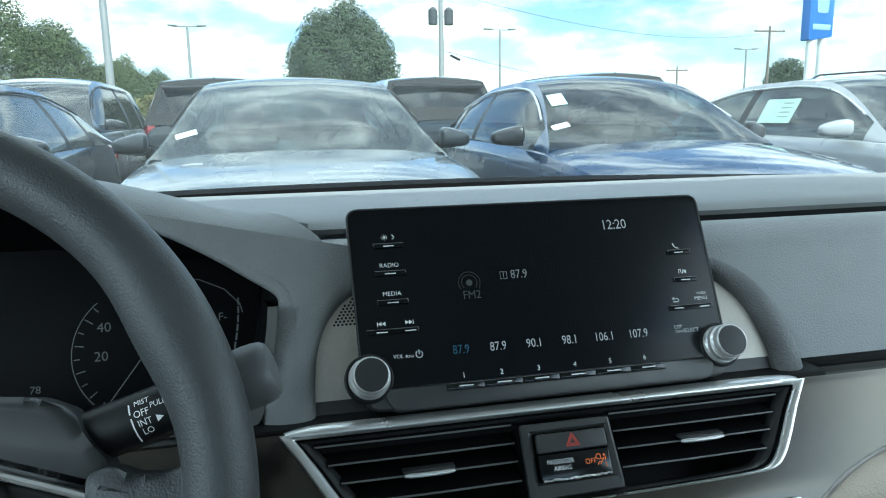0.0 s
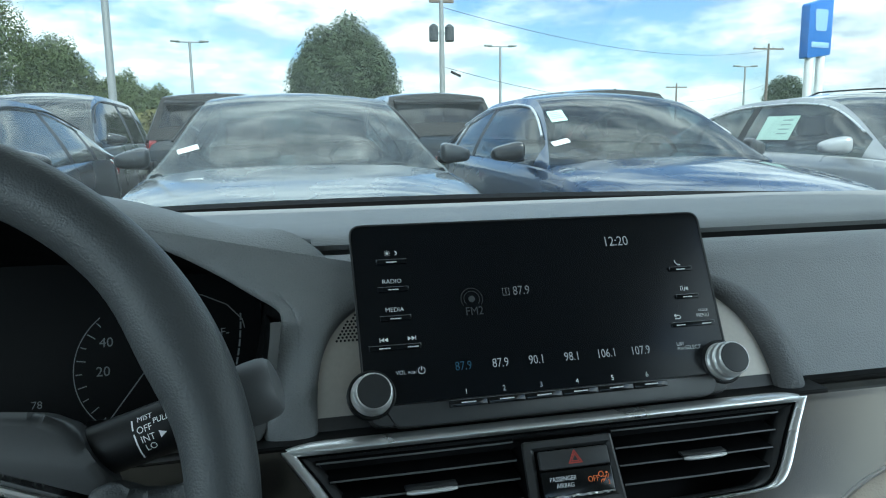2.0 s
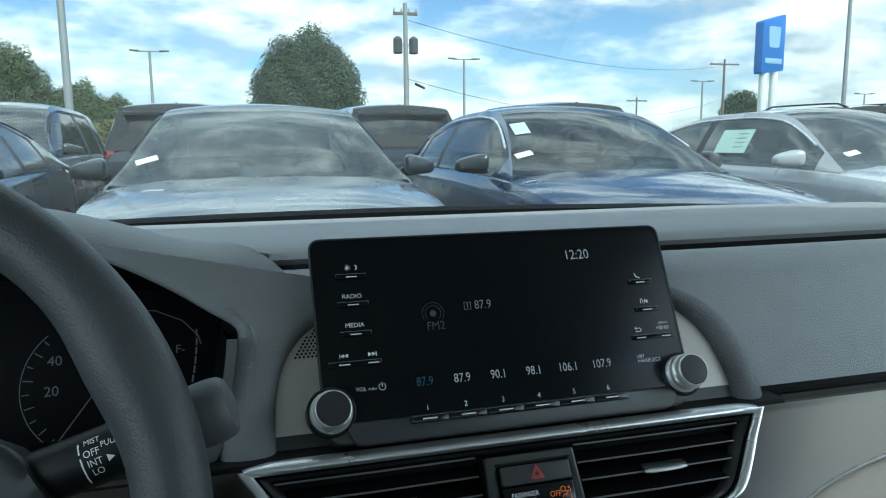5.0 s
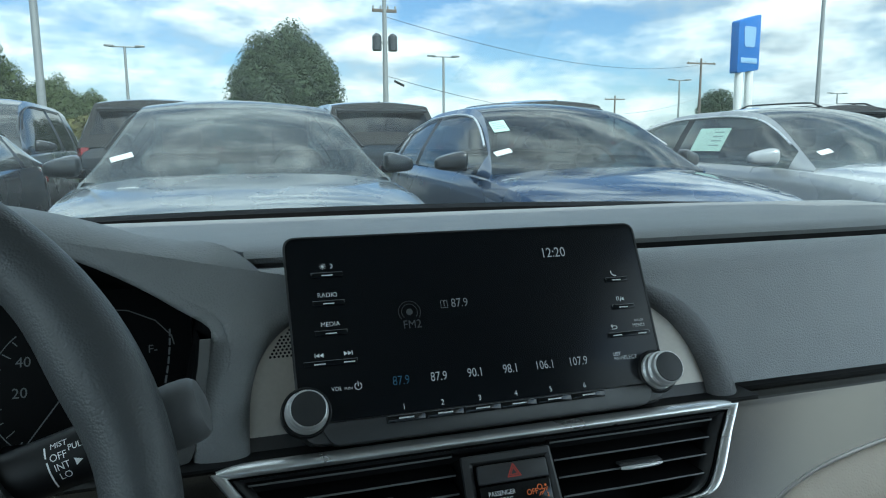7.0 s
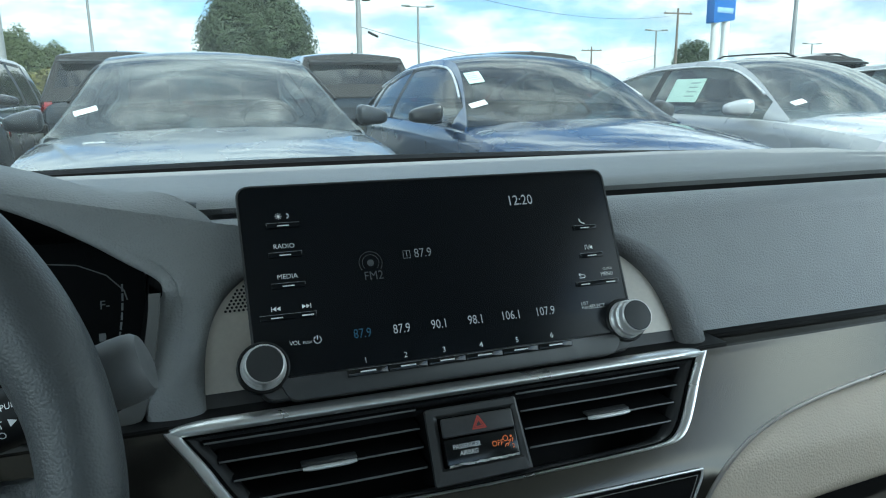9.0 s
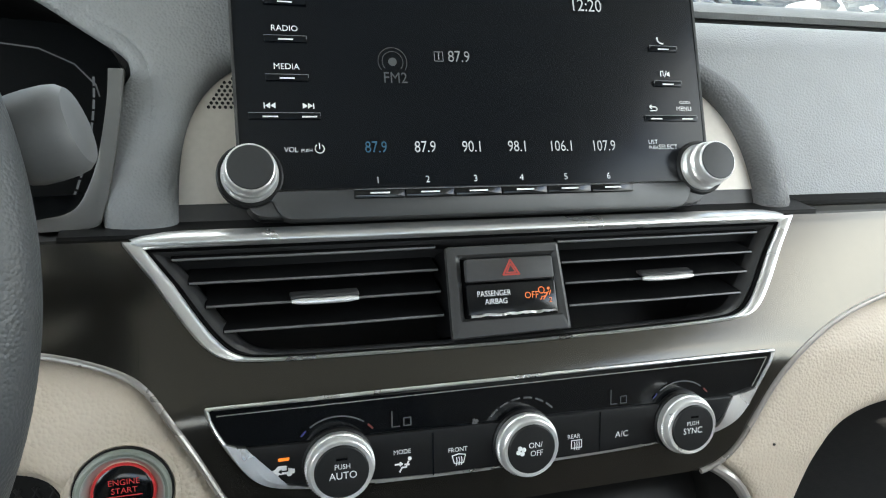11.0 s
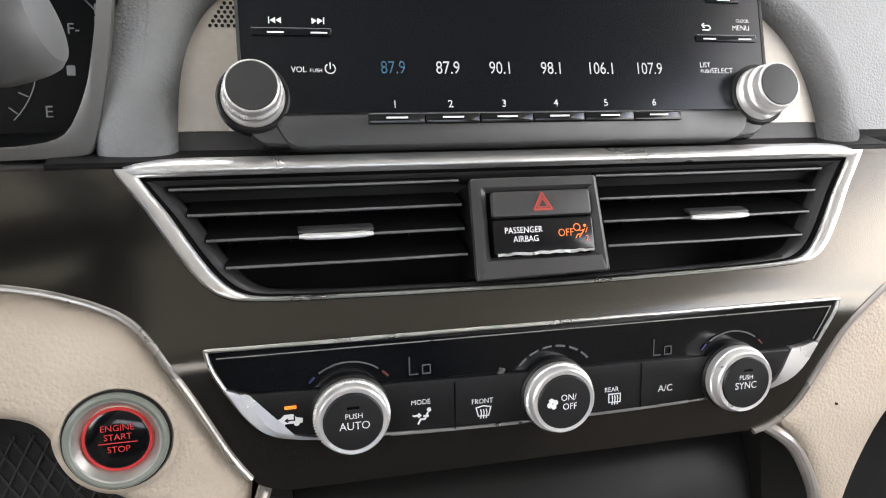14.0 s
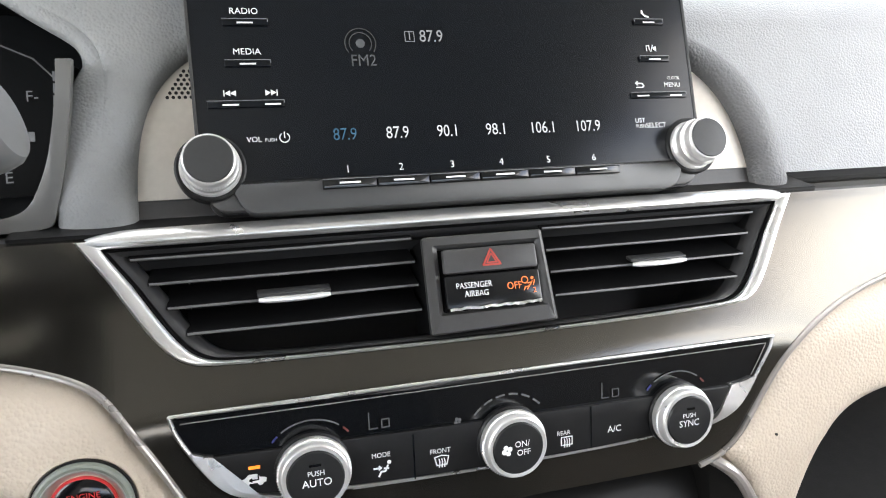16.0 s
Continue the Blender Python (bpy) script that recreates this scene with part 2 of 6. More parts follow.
M_HEADLIGHT = mat("lamp_lens", (0.55, 0.57, 0.6), 0.12, metal=0.4, coat=1.0)
M_TAIL = mat("tail_lens", (0.22, 0.010, 0.010), 0.2, coat=1.0)
M_POLE = mat("galvanised_pole", (0.30, 0.31, 0.31), 0.5, metal=0.4, vary=0.08, scale=3)
M_WOODPOLE = mat("weathered_wood", (0.17, 0.14, 0.12), 0.9, vary=0.25, scale=6, stretch=(1, 1, 0.1), bump=0.4, bump_scale=40, dist=0.01)
M_SIGNBLUE = mat("sign_blue", (0.03, 0.16, 0.52), 0.35, vary=0.04, scale=2)
M_BARK = mat("bark", (0.09, 0.07, 0.055), 0.95, vary=0.3, scale=8, bump=0.6, bump_scale=30, dist=0.02)


def leaf_mat(name, base):
    m = mat(name, base, 0.75, vary=0.18, scale=0.7, spec=0.2)
    n, l = m.node_tree.nodes, m.node_tree.links
    g = n.new("ShaderNodeNewGeometry")
    hsv = n.new("ShaderNodeHueSaturation")
    mr = n.new("ShaderNodeMapRange"); mr.inputs["To Min"].default_value, mr.inputs["To Max"].default_value = 0.88, 1.12
    l.new(g.outputs["Random Per Island"], mr.inputs["Value"]); l.new(mr.outputs[0], hsv.inputs["Value"])
    src = n["Principled BSDF"].inputs["Base Color"].links[0].from_socket
    l.new(src, hsv.inputs["Color"]); l.new(hsv.outputs[0], n["Principled BSDF"].inputs["Base Color"])
    return m


M_LEAF = leaf_mat("leaves_mid_green", (0.082, 0.106, 0.045))
M_LEAF_DARK = leaf_mat("leaves_dark_green", (0.060, 0.082, 0.044))
M_LEAF_DRY = leaf_mat("leaves_olive", (0.13, 0.125, 0.045))


# ---------------------------------------------------------------- building helpers
def mesh_of(name, bm, material, smooth=True, angle=35):
    bmesh.ops.recalc_face_normals(bm, faces=bm.faces)
    me = bpy.data.meshes.new(name)
    bm.to_mesh(me); bm.free()
    me.materials.append(material)
    if smooth and len(me.polygons):
        me.polygons.foreach_set("use_smooth", [True] * len(me.polygons))
        me.set_sharp_from_angle(angle=radians(angle))
    return me


def part(name, bm, material, parent=None, label="", smooth=True, angle=35):
    """One mesh object; a part of parent where one is given. The mesh is in the parent's own space."""
    ob = new(name, mesh_of(name, bm, material, smooth, angle))
    if parent:
        ob.parent = parent
    return tagged(ob, label)


def thing(name, label, category, m=None, group="", kind=""):
    ob = new(name)
    ob.empty_display_size = 0.05
    if m is not None:
        ob.matrix_world = m
    return tagged(ob, label, category, group, kind)


def plane_at(x, y, z, tilt):
    """Local x along the dash, local y up the tilted face, local z out of it towards the cabin."""
    s, c = math.sin(radians(tilt)), math.cos(radians(tilt))
    return Matrix(((1, 0, 0, x), (0, s, -c, y), (0, c, s, z), (0, 0, 0, 1)))


def box(bm, x0, x1, y0, y1, z0, z1, bevel=0.0, seg=2):
    v = bmesh.ops.create_cube(bm, size=1.0, matrix=Matrix.LocRotScale(((x0 + x1) / 2, (y0 + y1) / 2, (z0 + z1) / 2), None, (abs(x1 - x0), abs(y1 - y0), abs(z1 - z0))))["verts"]
    if bevel:
        es = list({e for w in v for e in w.link_edges})
        bmesh.ops.bevel(bm, geom=es, offset=bevel, segments=seg, affect="EDGES", profile=0.5)
    return bm


def boxed(*a, **k):
    return box(bmesh.new(), *a, **k)


def prism(outline, z0, z1, bevel=0.0, seg=2):
    """A plate with the given outline (x, y), from z0 up to z1, with rounded front edges."""
    bm = bmesh.new()
    vs = [bm.verts.new((x, y, z1)) for x, y in outline]
    f = bm.faces.new(vs)
    f.normal_update()
    r = bmesh.ops.extrude_face_region(bm, geom=[f])
    low = [g for g in r["geom"] if isinstance(g, bmesh.types.BMVert)]
    for v in low:
        v.co.z = z0
    if bevel:
        es = [e for e in bm.edges if all(abs(v.co.z - z1) < 1e-7 for v in e.verts)]
        bmesh.ops.bevel(bm, geom=es, offset=bevel, segments=seg, affect="EDGES", profile=0.5)
    return bm


def rounded(outline, r, n=5):
    """The outline with its corners rounded."""
    out = []
    k = len(outline)
    for i in range(k):
        p0, p, p1 = (Vector(outline[(i + d) % k]) for d in (-1, 0, 1))
        rr = r[i] if isinstance(r, (list, tuple)) else r
        a, b = (p0 - p), (p1 - p)
        q = min(rr, a.length * 0.45, b.length * 0.45)
        a, b = p + a.normalized() * q, p + b.normalized() * q
        for j in range(n + 1):
            t = j / n
            out.append(tuple((1 - t) ** 2 * a + 2 * t * (1 - t) * p + t * t * b))
    return out


def lathe(profile, seg=48, knurl=0.0, rows=(), bm=None, cx=0.0, cy=0.0):
    """Turned body about the local z axis; rows of the profile that are listed get a knurled edge."""
    bm = bm or bmesh.new()
    rings = []
    for i, (r, h) in enumerate(profile):
        ring = []
        for j in range(seg):
            a = 2 * math.pi * j / seg
            q = r + (knurl if (i in rows and (j + i) % 2) else 0.0)
            ring.append(bm.verts.new((cx + q * math.cos(a), cy + q * math.sin(a), h)))
        rings.append(ring)
    for a, b in zip(rings, rings[1:]):
        for j in range(seg):
            bm.faces.new((a[j], a[(j + 1) % seg], b[(j + 1) % seg], b[j]))
    bm.faces.new(rings[-1]); bm.faces.new(list(reversed(rings[0])))
    return bm


def tube(path, radius, seg=8, closed=False, bm=None, flat=1.0):
    """A round bar along a path of points; radius may be a list."""
    bm = bm or bmesh.new()
    pts = [Vector(p) for p in path]
    k = len(pts)
    rings = []
    up = Vector((0, 0, 1))
    for i, p in enumerate(pts):
        a = pts[(i - 1) % k] if (closed or i) else p
        b = pts[(i + 1) % k] if (closed or i < k - 1) else p
        t = (b - a).normalized()
        s = t.cross(up)
        s = s.normalized() if s.length > 1e-4 else Vector((1, 0, 0))
        n = s.cross(t).normalized()
        r = radius[i] if isinstance(radius, (list, tuple)) else radius
        rings.append([bm.verts.new(p + (s * math.cos(q) + n * math.sin(q) * flat) * r) for q in (2 * math.pi * j / seg for j in range(seg))])
    for i in range(k if closed else k - 1):
        a, b = rings[i], rings[(i + 1) % k]
        for j in range(seg):
            bm.faces.new((a[j], a[(j + 1) % seg], b[(j + 1) % seg], b[j]))
    if not closed:
        bm.faces.new(list(reversed(rings[0]))); bm.faces.new(rings[-1])
    return bm


def strokes(paths, width, h=0.0003, bm=None):
    """Flat raised lines of one width along 2D paths."""
    bm = bm or bmesh.new()
    for path in paths:
        for (x0, y0), (x1, y1) in zip(path, path[1:]):
            d = Vector((x1 - x0, y1 - y0))
            if d.length < 1e-7:
                continue
            d.normalize()
            e = d * width * 0.35
            s = Vector((-d.y, d.x)) * width / 2
            a, b = Vector((x0, y0)) - e, Vector((x1, y1)) + e
            vs = [bm.verts.new((*(q), h)) for q in (a - s, b - s, b + s, a + s)]
            bm.faces.new(vs)
    return bm


def ribbon(path, width, h=0.0003):
    """One flat raised band of even width along a 2D path."""
    bm = bmesh.new()
    pts = [Vector(p) for p in path]
    rows = []
    for i, p in enumerate(pts):
        d = (pts[min(i + 1, len(pts) - 1)] - pts[max(i - 1, 0)]).normalized()
        side = Vector((-d.y, d.x)) * width / 2
        rows.append((bm.verts.new((*(p - side), h)), bm.verts.new((*(p + side), h))))
    for (a, b), (c, d) in zip(rows, rows[1:]):
        bm.faces.new((a, c, d, b))
    return bm


def arc(cx, cy, r, a0, a1, n=16):
    return [(cx + r * math.cos(radians(a0 + (a1 - a0) * i / n)), cy + r * math.sin(radians(a0 + (a1 - a0) * i / n))) for i in range(n + 1)]


def writing(text, size, x, y, material, parent, h=0.0004, name="lettering", turn=0.0, squeeze=1.0):
    """Raised lettering on the parent's face, centred on (x, y)."""
    cu = bpy.data.curves.new("lettering", "FONT")
    cu.body, cu.size, cu.align_x, cu.align_y = text, size, "CENTER", "CENTER"
    cu.resolution_u = 3
    tmp = bpy.data.objects.new("lettering", cu)
    scene.collection.objects.link(tmp)
    me = bpy.data.meshes.new_from_object(tmp.evaluated_get(bpy.context.evaluated_depsgraph_get()))
    bpy.data.objects.remove(tmp)
    bpy.data.curves.remove(cu)
    me.transform(pose(x, y, h, 0, 0, turn) @ Matrix.Diagonal((squeeze, 1, 1, 1)))
    me.materials.clear(); me.materials.append(material)
    ob = new(name, me)
    ob.parent = parent
    return ob


def fill(outline, holes=()):
    """A flat face (x, z), with holes, as a triangulated bmesh in the plane y = 0."""
    bm = bmesh.new()
    es = []
    for loop in (outline, *holes):
        vs = [bm.verts.new((x, 0, z)) for x, z in loop]
        es += [bm.edges.new((a, b)) for a, b in zip(vs, vs[1:] + vs[:1])]
    bmesh.ops.triangle_fill(bm, use_beauty=True, use_dissolve=False, edges=es, normal=(0, -1, 0))
    return bm


def sheet(outline, depth, holes=(), levels=(), columns=(), thick=0.006):
    """A panel cut to an outline (x, z) and laid over the surface y = depth(x, z), with its thickness behind."""
    bm = fill(outline, holes)
    for z in levels:
        bmesh.ops.bisect_plane(bm, geom=bm.verts[:] + bm.edges[:] + bm.faces[:], plane_co=(0, 0, z), plane_no=(0, 0, 1))
    for x in columns:
        bmesh.ops.bisect_plane(bm, geom=bm.verts[:] + bm.edges[:] + bm.faces[:], plane_co=(x, 0, 0), plane_no=(1, 0, 0))
    for v in bm.verts:
        v.co.y = depth(v.co.x, v.co.z)
    bmesh.ops.recalc_face_normals(bm, faces=bm.faces)
    r = bmesh.ops.extrude_face_region(bm, geom=bm.faces[:])
    for v in r["geom"]:
        if isinstance(v, bmesh.types.BMVert):
            v.co.y += thick
    return bm


def padded(outline, depth, thick, roll, reach, x0, x1, z0, z1, step=0.003):
    """A padded panel: cut to an outline (x, z), laid over y = depth(x, z), its edges rolled back; finely meshed within x0..x1, z0..z1."""
    loop = []
    for (ax, az), (bx, bz) in zip(outline, outline[1:] + outline[:1]):
        d = math.hypot(bx - ax, bz - az)
        near = x0 - 0.02 < min(ax, bx) and max(ax, bx) < x1 + 0.02
        k = max(1, math.ceil(d / (step if near else 0.02)))
        loop += [(ax + (bx - ax) * i / k, az + (bz - az) * i / k) for i in range(k) if d > 1e-5]
    a = np.array(loop)
    b = np.roll(a, -1, axis=0)

    def far(p):
        """Distance to the outline and whether p lies inside."""
        d = b - a
        t = np.clip(((p - a) * d).sum(1) / np.maximum((d * d).sum(1), 1e-12), 0, 1)
        dist = np.sqrt((((a + d * t[:, None]) - p) ** 2).sum(1)).min()
        up = (a[:, 1] > p[1]) != (b[:, 1] > p[1])
        xs_ = a[:, 0] + (p[1] - a[:, 1]) / np.where(d[:, 1] == 0, 1e-12, d[:, 1]) * d[:, 0]
        return dist, bool(np.count_nonzero(up & (p[0] < xs_)) % 2)

    pts = []
    for i in range(len(a)):
        t = b[i] - a[i - 1]
        n = np.array((-t[1], t[0])) / max(1e-9, float(np.hypot(*t)))
        for off in (0.10, 0.28, 0.55, 0.85):
            for sgn in (-1, 1):
                p = a[i] + n * sgn * off * reach
                dist, ins = far(p)
                if ins and dist > off * reach * 0.93:
                    pts.append(p)
    for x in np.arange(x0, x1, step):
        for z in np.arange(z0, z1, step):
            dist, ins = far(np.array((x, z)))
            if ins and dist > reach:
                pts.append(np.array((x, z)))
    allp = [Vector(p) for p in loop] + [Vector((float(p[0]), float(p[1]))) for p in pts]
    k = len(loop)
    vs, _, faces, *_ = geometry.delaunay_2d_cdt(allp, [(i, (i + 1) % k) for i in range(k)], [], 1, 1e-6)
    bm = bmesh.new()
    made = []
    for p in vs:
        dist, _ = far(np.array((p.x, p.y)))
        made.append(bm.verts.new((p.x, depth(p.x, p.y) + roll * max(0.0, 1 - dist / reach) ** 2.4, p.y)))
    for f in faces:
        bm.faces.new([made[i] for i in f])
    bmesh.ops.recalc_face_normals(bm, faces=bm.faces)
    r = bmesh.ops.extrude_face_region(bm, geom=bm.faces[:])
    for v in r["geom"]:
        if isinstance(v, bmesh.types.BMVert):
            v.co.y += thick
    return bm


def loft(sections, caps=True, closed=True, bm=None):
    """A skin over sections with the same number of points."""
    bm = bm or bmesh.new()
    rings = [[bm.verts.new(p) for p in s] for s in sections]
    k = len(rings[0])
    for a, b in zip(rings, rings[1:]):
        for j in range(k if closed else k - 1):
            bm.faces.new((a[j], a[(j + 1) % k], b[(j + 1) % k], b[j]))
    if caps and closed:
        bm.faces.new(rings[0]); bm.faces.new(list(reversed(rings[-1])))
    return bm


def arch(a, b, p=3.0, n=40, cx=0.0, cy=0.0):
    """Upper half of a superellipse, from its right foot over the top to its left foot."""
    out = []
    for i in range(n + 1):
        t = math.pi * i / n
        c, s = math.cos(t), math.sin(t)
        out.append((cx + a * math.copysign(abs(c) ** (2 / p), c), cy + b * abs(s) ** (2 / p)))
    return out

# ---------------------------------------------------------------- dashboard
M_BEAD = mat("satin_taupe_bead", (0.38, 0.355, 0.33), 0.3, metal=0.6, vary=0.04, scale=30)
SCREEN = plane_at(0, 0, 0.98, 29)
dash = thing("dashboard", "grey soft-touch dashboard with brushed taupe trim and beige lower panels", "dashboard")


def trim_y(x, z):
    """Face of the brushed trim: leaning back above, steeper below."""
    if z >= 0.905:
        y = -0.006 - (0.957 - z) * 0.822
    elif z >= 0.890:
        t = (0.905 - z) / 0.015
        y = -0.0487 - 0.015 * (0.822 * t - (0.822 - 0.249) * t * t / 2)
    else:
        y = -0.0567 - (0.890 - z) * 0.249
    return y + 0.10 * max(0.0, abs(x) - 0.24) ** 2


def pad_y(x, z):
    return 0.018 + (z - 0.947) * 0.44 + 0.020 * max(0.0, (z - 1.040) / 0.018) ** 2 + 0.06 * max(0.0, abs(x) - 0.3) ** 2 - 0.006 * max(0.0, min(1.0, (x - 0.05) / 0.1))


# upper pad, with its lip over the seam
bm = bmesh.new()
prof = [(0.62, 1.020), (0.50, 1.046), (0.42, 1.0560), (0.33, 1.057), (0.24, 1.0615), (0.16, 1.0655), (0.115, 1.0665), (0.100, 1.0650), (0.094, 1.0610), (0.096, 1.0570), (0.112, 1.055), (0.62, 0.99)]
loft([[(x, (max(y, 0.17) if -0.50 < x < -0.18 else y) + 0.10 * max(0, abs(x) - 0.3) ** 2, z - 0.02 * max(0, abs(x) - 0.45)) for y, z in prof] for x in np.linspace(-0.74, 0.74, 31)], bm=bm)
part("upper_pad", bm, M_PAD_TOP_SHADE, dash, "grey grained soft upper pad, darkened for shading")
part("seam_strip", boxed(-0.10, 0.72, 0.110, 0.14, 1.035, 1.0575), M_BLACK, dash, "black seam below the upper pad")
part("seam_strip", boxed(-0.170, -0.10, 0.104, 0.14, 1.035, 1.0575), M_PAD_TOP_SHADE, dash, "dark grey strip below the upper pad")

# lower pad: the sloping face on both sides of the screen's arch
ring_out = [(x + 0.006 * max(0.0, min(1.0, x / 0.08)), max(0.9605, 0.98 + v * 0.875 - 0.012)) for x, v in arch(0.1600, 0.1190, 4.0, 30, 0, -0.036)]
outline = [(0.72, 0.9605), (0.72, 1.0545), (-0.188, 1.0545), (-0.184, 1.0515), (-0.180, 1.046), (-0.163, 1.030), (-0.161, 0.9605)] + list(reversed(ring_out))
bm = sheet(outline, pad_y, levels=list(np.linspace(0.968, 1.036, 7)) + list(np.linspace(1.041, 1.0530, 7)), columns=np.linspace(-0.2, 0.66, 16), thick=0.012)
part("lower_pad", bm, M_PAD, dash, "grey grained sloping pad")

# raised lip round the alcove: a rounded leather ring, wider towards the passenger
def lean(v):
    """How far the alcove falls back behind the screen's plane."""
    return -0.03 * max(0.0, v + 0.004)


def alcove(left, right, b, b_left=None, p_left=4.0, p_right=3.4, n=60):
    """Upper outline of the alcove, from its right foot to its left foot."""
    return [q for q in arch(right, b, p_right, n, 0, -0.036) if q[0] >= 0] + [q for q in arch(left, b_left or b, p_left, n, 0, -0.036) if q[0] < 0]


ring_in, ring_far = alcove(0.1515, 0.1680, 0.1130), alcove(0.1835, 0.1935, 0.1235, 0.1300)
lip_rows = [(0, -0.028, -0.028), (0, -0.0195, -0.0195), (0.03, -0.0165, -0.0165), (0.10, -0.0138, -0.0140), (0.22, -0.0114, -0.0122), (0.40, -0.0102, -0.0113), (0.58, -0.0107, -0.0114), (0.74, -0.0130, -0.0121), (0.87, -0.0168, -0.0133), (0.96, -0.0222, -0.0150), (1.0, -0.0300, -0.0185)]
rows = []
for f, n_right, n_left in lip_rows:
    row = []
    for (x, v), (x2, v2) in zip(ring_in, ring_far):
        w = max(0.0, min(1.0, (x + 0.03) / 0.10))
        w = w * w * (3 - 2 * w)
        foot = -0.0205
        v_ = v + (v2 - v) * f
        tuck = max(0.0, min(1.0, (foot + 0.006 - v_) / 0.006))
        row.append((x + (x2 - x) * f, max(v_, foot), n_left + (n_right - n_left) * w + lean(v_) - 0.004 * tuck * tuck))
    rows.append(row)
half_ = len([q for q in ring_in if q[0] >= 0])
lip_left = rows[5][half_ + 3:]
# darkest copy of the pad leather: shade on the ring put into colour
M_PAD_LIP_SHADE = mat("soft_pad_lip_shade", (0.135, 0.136, 0.139), 0.52, bump=0.8, bump_scale=640, kind="leather", vary=0.06, scale=6, dist=0.0006)
for material, side in ((M_PAD_LIP_SHADE, slice(0, half_ + 1)), (M_PAD_HALF_SHADE, slice(half_, None))):
    ob = part("arch_lip", loft([row[side] for row in rows], caps=False, closed=False), material, dash, "grained leather ring round the screen alcove, shade put into its grey", angle=60)
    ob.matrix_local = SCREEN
bm = prism([(x, max(v, -0.0050)) for x, v in alcove(0.1530, 0.1700, 0.1140)], -0.034, -0.0205)
for z in np.linspace(-0.02, 0.070, 11):
    bmesh.ops.bisect_plane(bm, geom=bm.verts[:] + bm.edges[:] + bm.faces[:], plane_co=(0, z, 0), plane_no=(0, 1, 0))
for v in bm.verts:
    v.co.z += lean(v.co.y)
plate = part("alcove_plate", bm, M_PLATE, dash, "satin champagne metal plate behind the screen")
plate.matrix_local = SCREEN
# speaker perforations at the upper corner of the plate
for sx in (-1,):
    bm = bmesh.new()
    for i in range(13):
        for j in range(12):
            x, v = 0.1155 + j * 0.0026 + (i % 2) * 0.0013, 0.0425 + i * 0.0021
            lim = 0.1515 * max(0.0, 1 - ((v + 0.036) / 0.1130) ** 4) ** 0.25 - 0.0035
            if x < lim:
                lathe([(0.0008, -0.0215 + lean(v)), (0.0008, -0.0200 + lean(v))], 8, bm=bm, cx=sx * x, cy=v)
    g = part("speaker_grille", bm, M_BLACK, dash, "black speaker perforations", smooth=False)
    g.matrix_local = SCREEN
# tray below the screen
part("tray", boxed(-0.200, 0.200, -0.0030, 0.075, 0.940, 0.9582), M_BLACK, dash, "dark plastic ledge under the screen")

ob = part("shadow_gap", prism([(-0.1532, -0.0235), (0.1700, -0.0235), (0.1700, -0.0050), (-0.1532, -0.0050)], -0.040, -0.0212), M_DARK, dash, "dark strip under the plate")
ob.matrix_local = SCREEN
ob = part("recess", prism(rounded([(-0.1170, -0.0165), (0.1170, -0.0165), (0.1170, 0.0), (-0.1170, 0.0)], 0.003), -0.010, -0.0045), M_BLACK, dash, "dark recess under the screen")
ob.matrix_local = SCREEN

def chaikin(pts, n):
    """Cuts the corners of an open path; its ends stay."""
    for _ in range(n):
        out = [pts[0]]
        for p, q in zip(pts, pts[1:]):
            out += [(p[0] * 0.75 + q[0] * 0.25, p[1] * 0.75 + q[1] * 0.25), (p[0] * 0.25 + q[0] * 0.75, p[1] * 0.25 + q[1] * 0.75)]
        pts = out + [pts[-1]]
    return pts


# brushed trim with the vent's opening
VENT = plane_at(0, -0.006, 0.957, 39)
v_out = [(-0.1745, -0.0015), (-0.1620, -0.0195), (-0.1500, -0.0392), (-0.1425, -0.0495), (-0.1360, -0.0552), (-0.1260, -0.0582), (-0.0700, -0.0594), (0.0, -0.0602)]
v_out = v_out[:1] + chaikin(v_out[1:], 3)
v_out = v_out + [(-x + 0.0042 * max(0.0, 1 + v / 0.058), v) for x, v in reversed(v_out[:-1])]
to_xz = lambda pts: [(x, 0.957 + v * math.cos(radians(39))) for x, v in pts]
left_edge = [(-0.72, 0.940), (-0.45, 0.932), (-0.30, 0.9275), (-0.230, 0.9235), (-0.2076, 0.9215), (-0.1895, 0.9178), (-0.1715, 0.9120), (-0.1625, 0.9052), (-0.1537, 0.8925), (-0.1447, 0.8765), (-0.1356, 0.8580), (-0.1290, 0.8485), (-0.1245, 0.8430), (-0.1150, 0.8400)]
right_edge = [(0.1000, 0.8400), (0.1100, 0.8425), (0.1220, 0.8500), (0.1330, 0.8660), (0.1450, 0.8840), (0.1590, 0.8965), (0.1780, 0.9055), (0.2050, 0.9140), (0.2500, 0.9220), (0.34, 0.9300), (0.50, 0.938), (0.72, 0.942)]
left_edge, right_edge = chaikin(left_edge, 2), chaikin(right_edge, 2)
hole = to_xz([(x * 0.985, v * 0.975 - 0.0012) for x, v in v_out])
outline = [(-0.72, 0.9565)] + left_edge + right_edge + [(0.72, 0.9565)]
bm = sheet(outline, trim_y, holes=[hole], levels=list(np.linspace(0.842, 0.952, 24)), columns=[-0.6, -0.45, -0.35, -0.28, 0.28, 0.35, 0.45, 0.6], thick=0.004)
part("trim_panel", bm, M_BRUSH, dash, "dark brushed taupe metal-look trim")
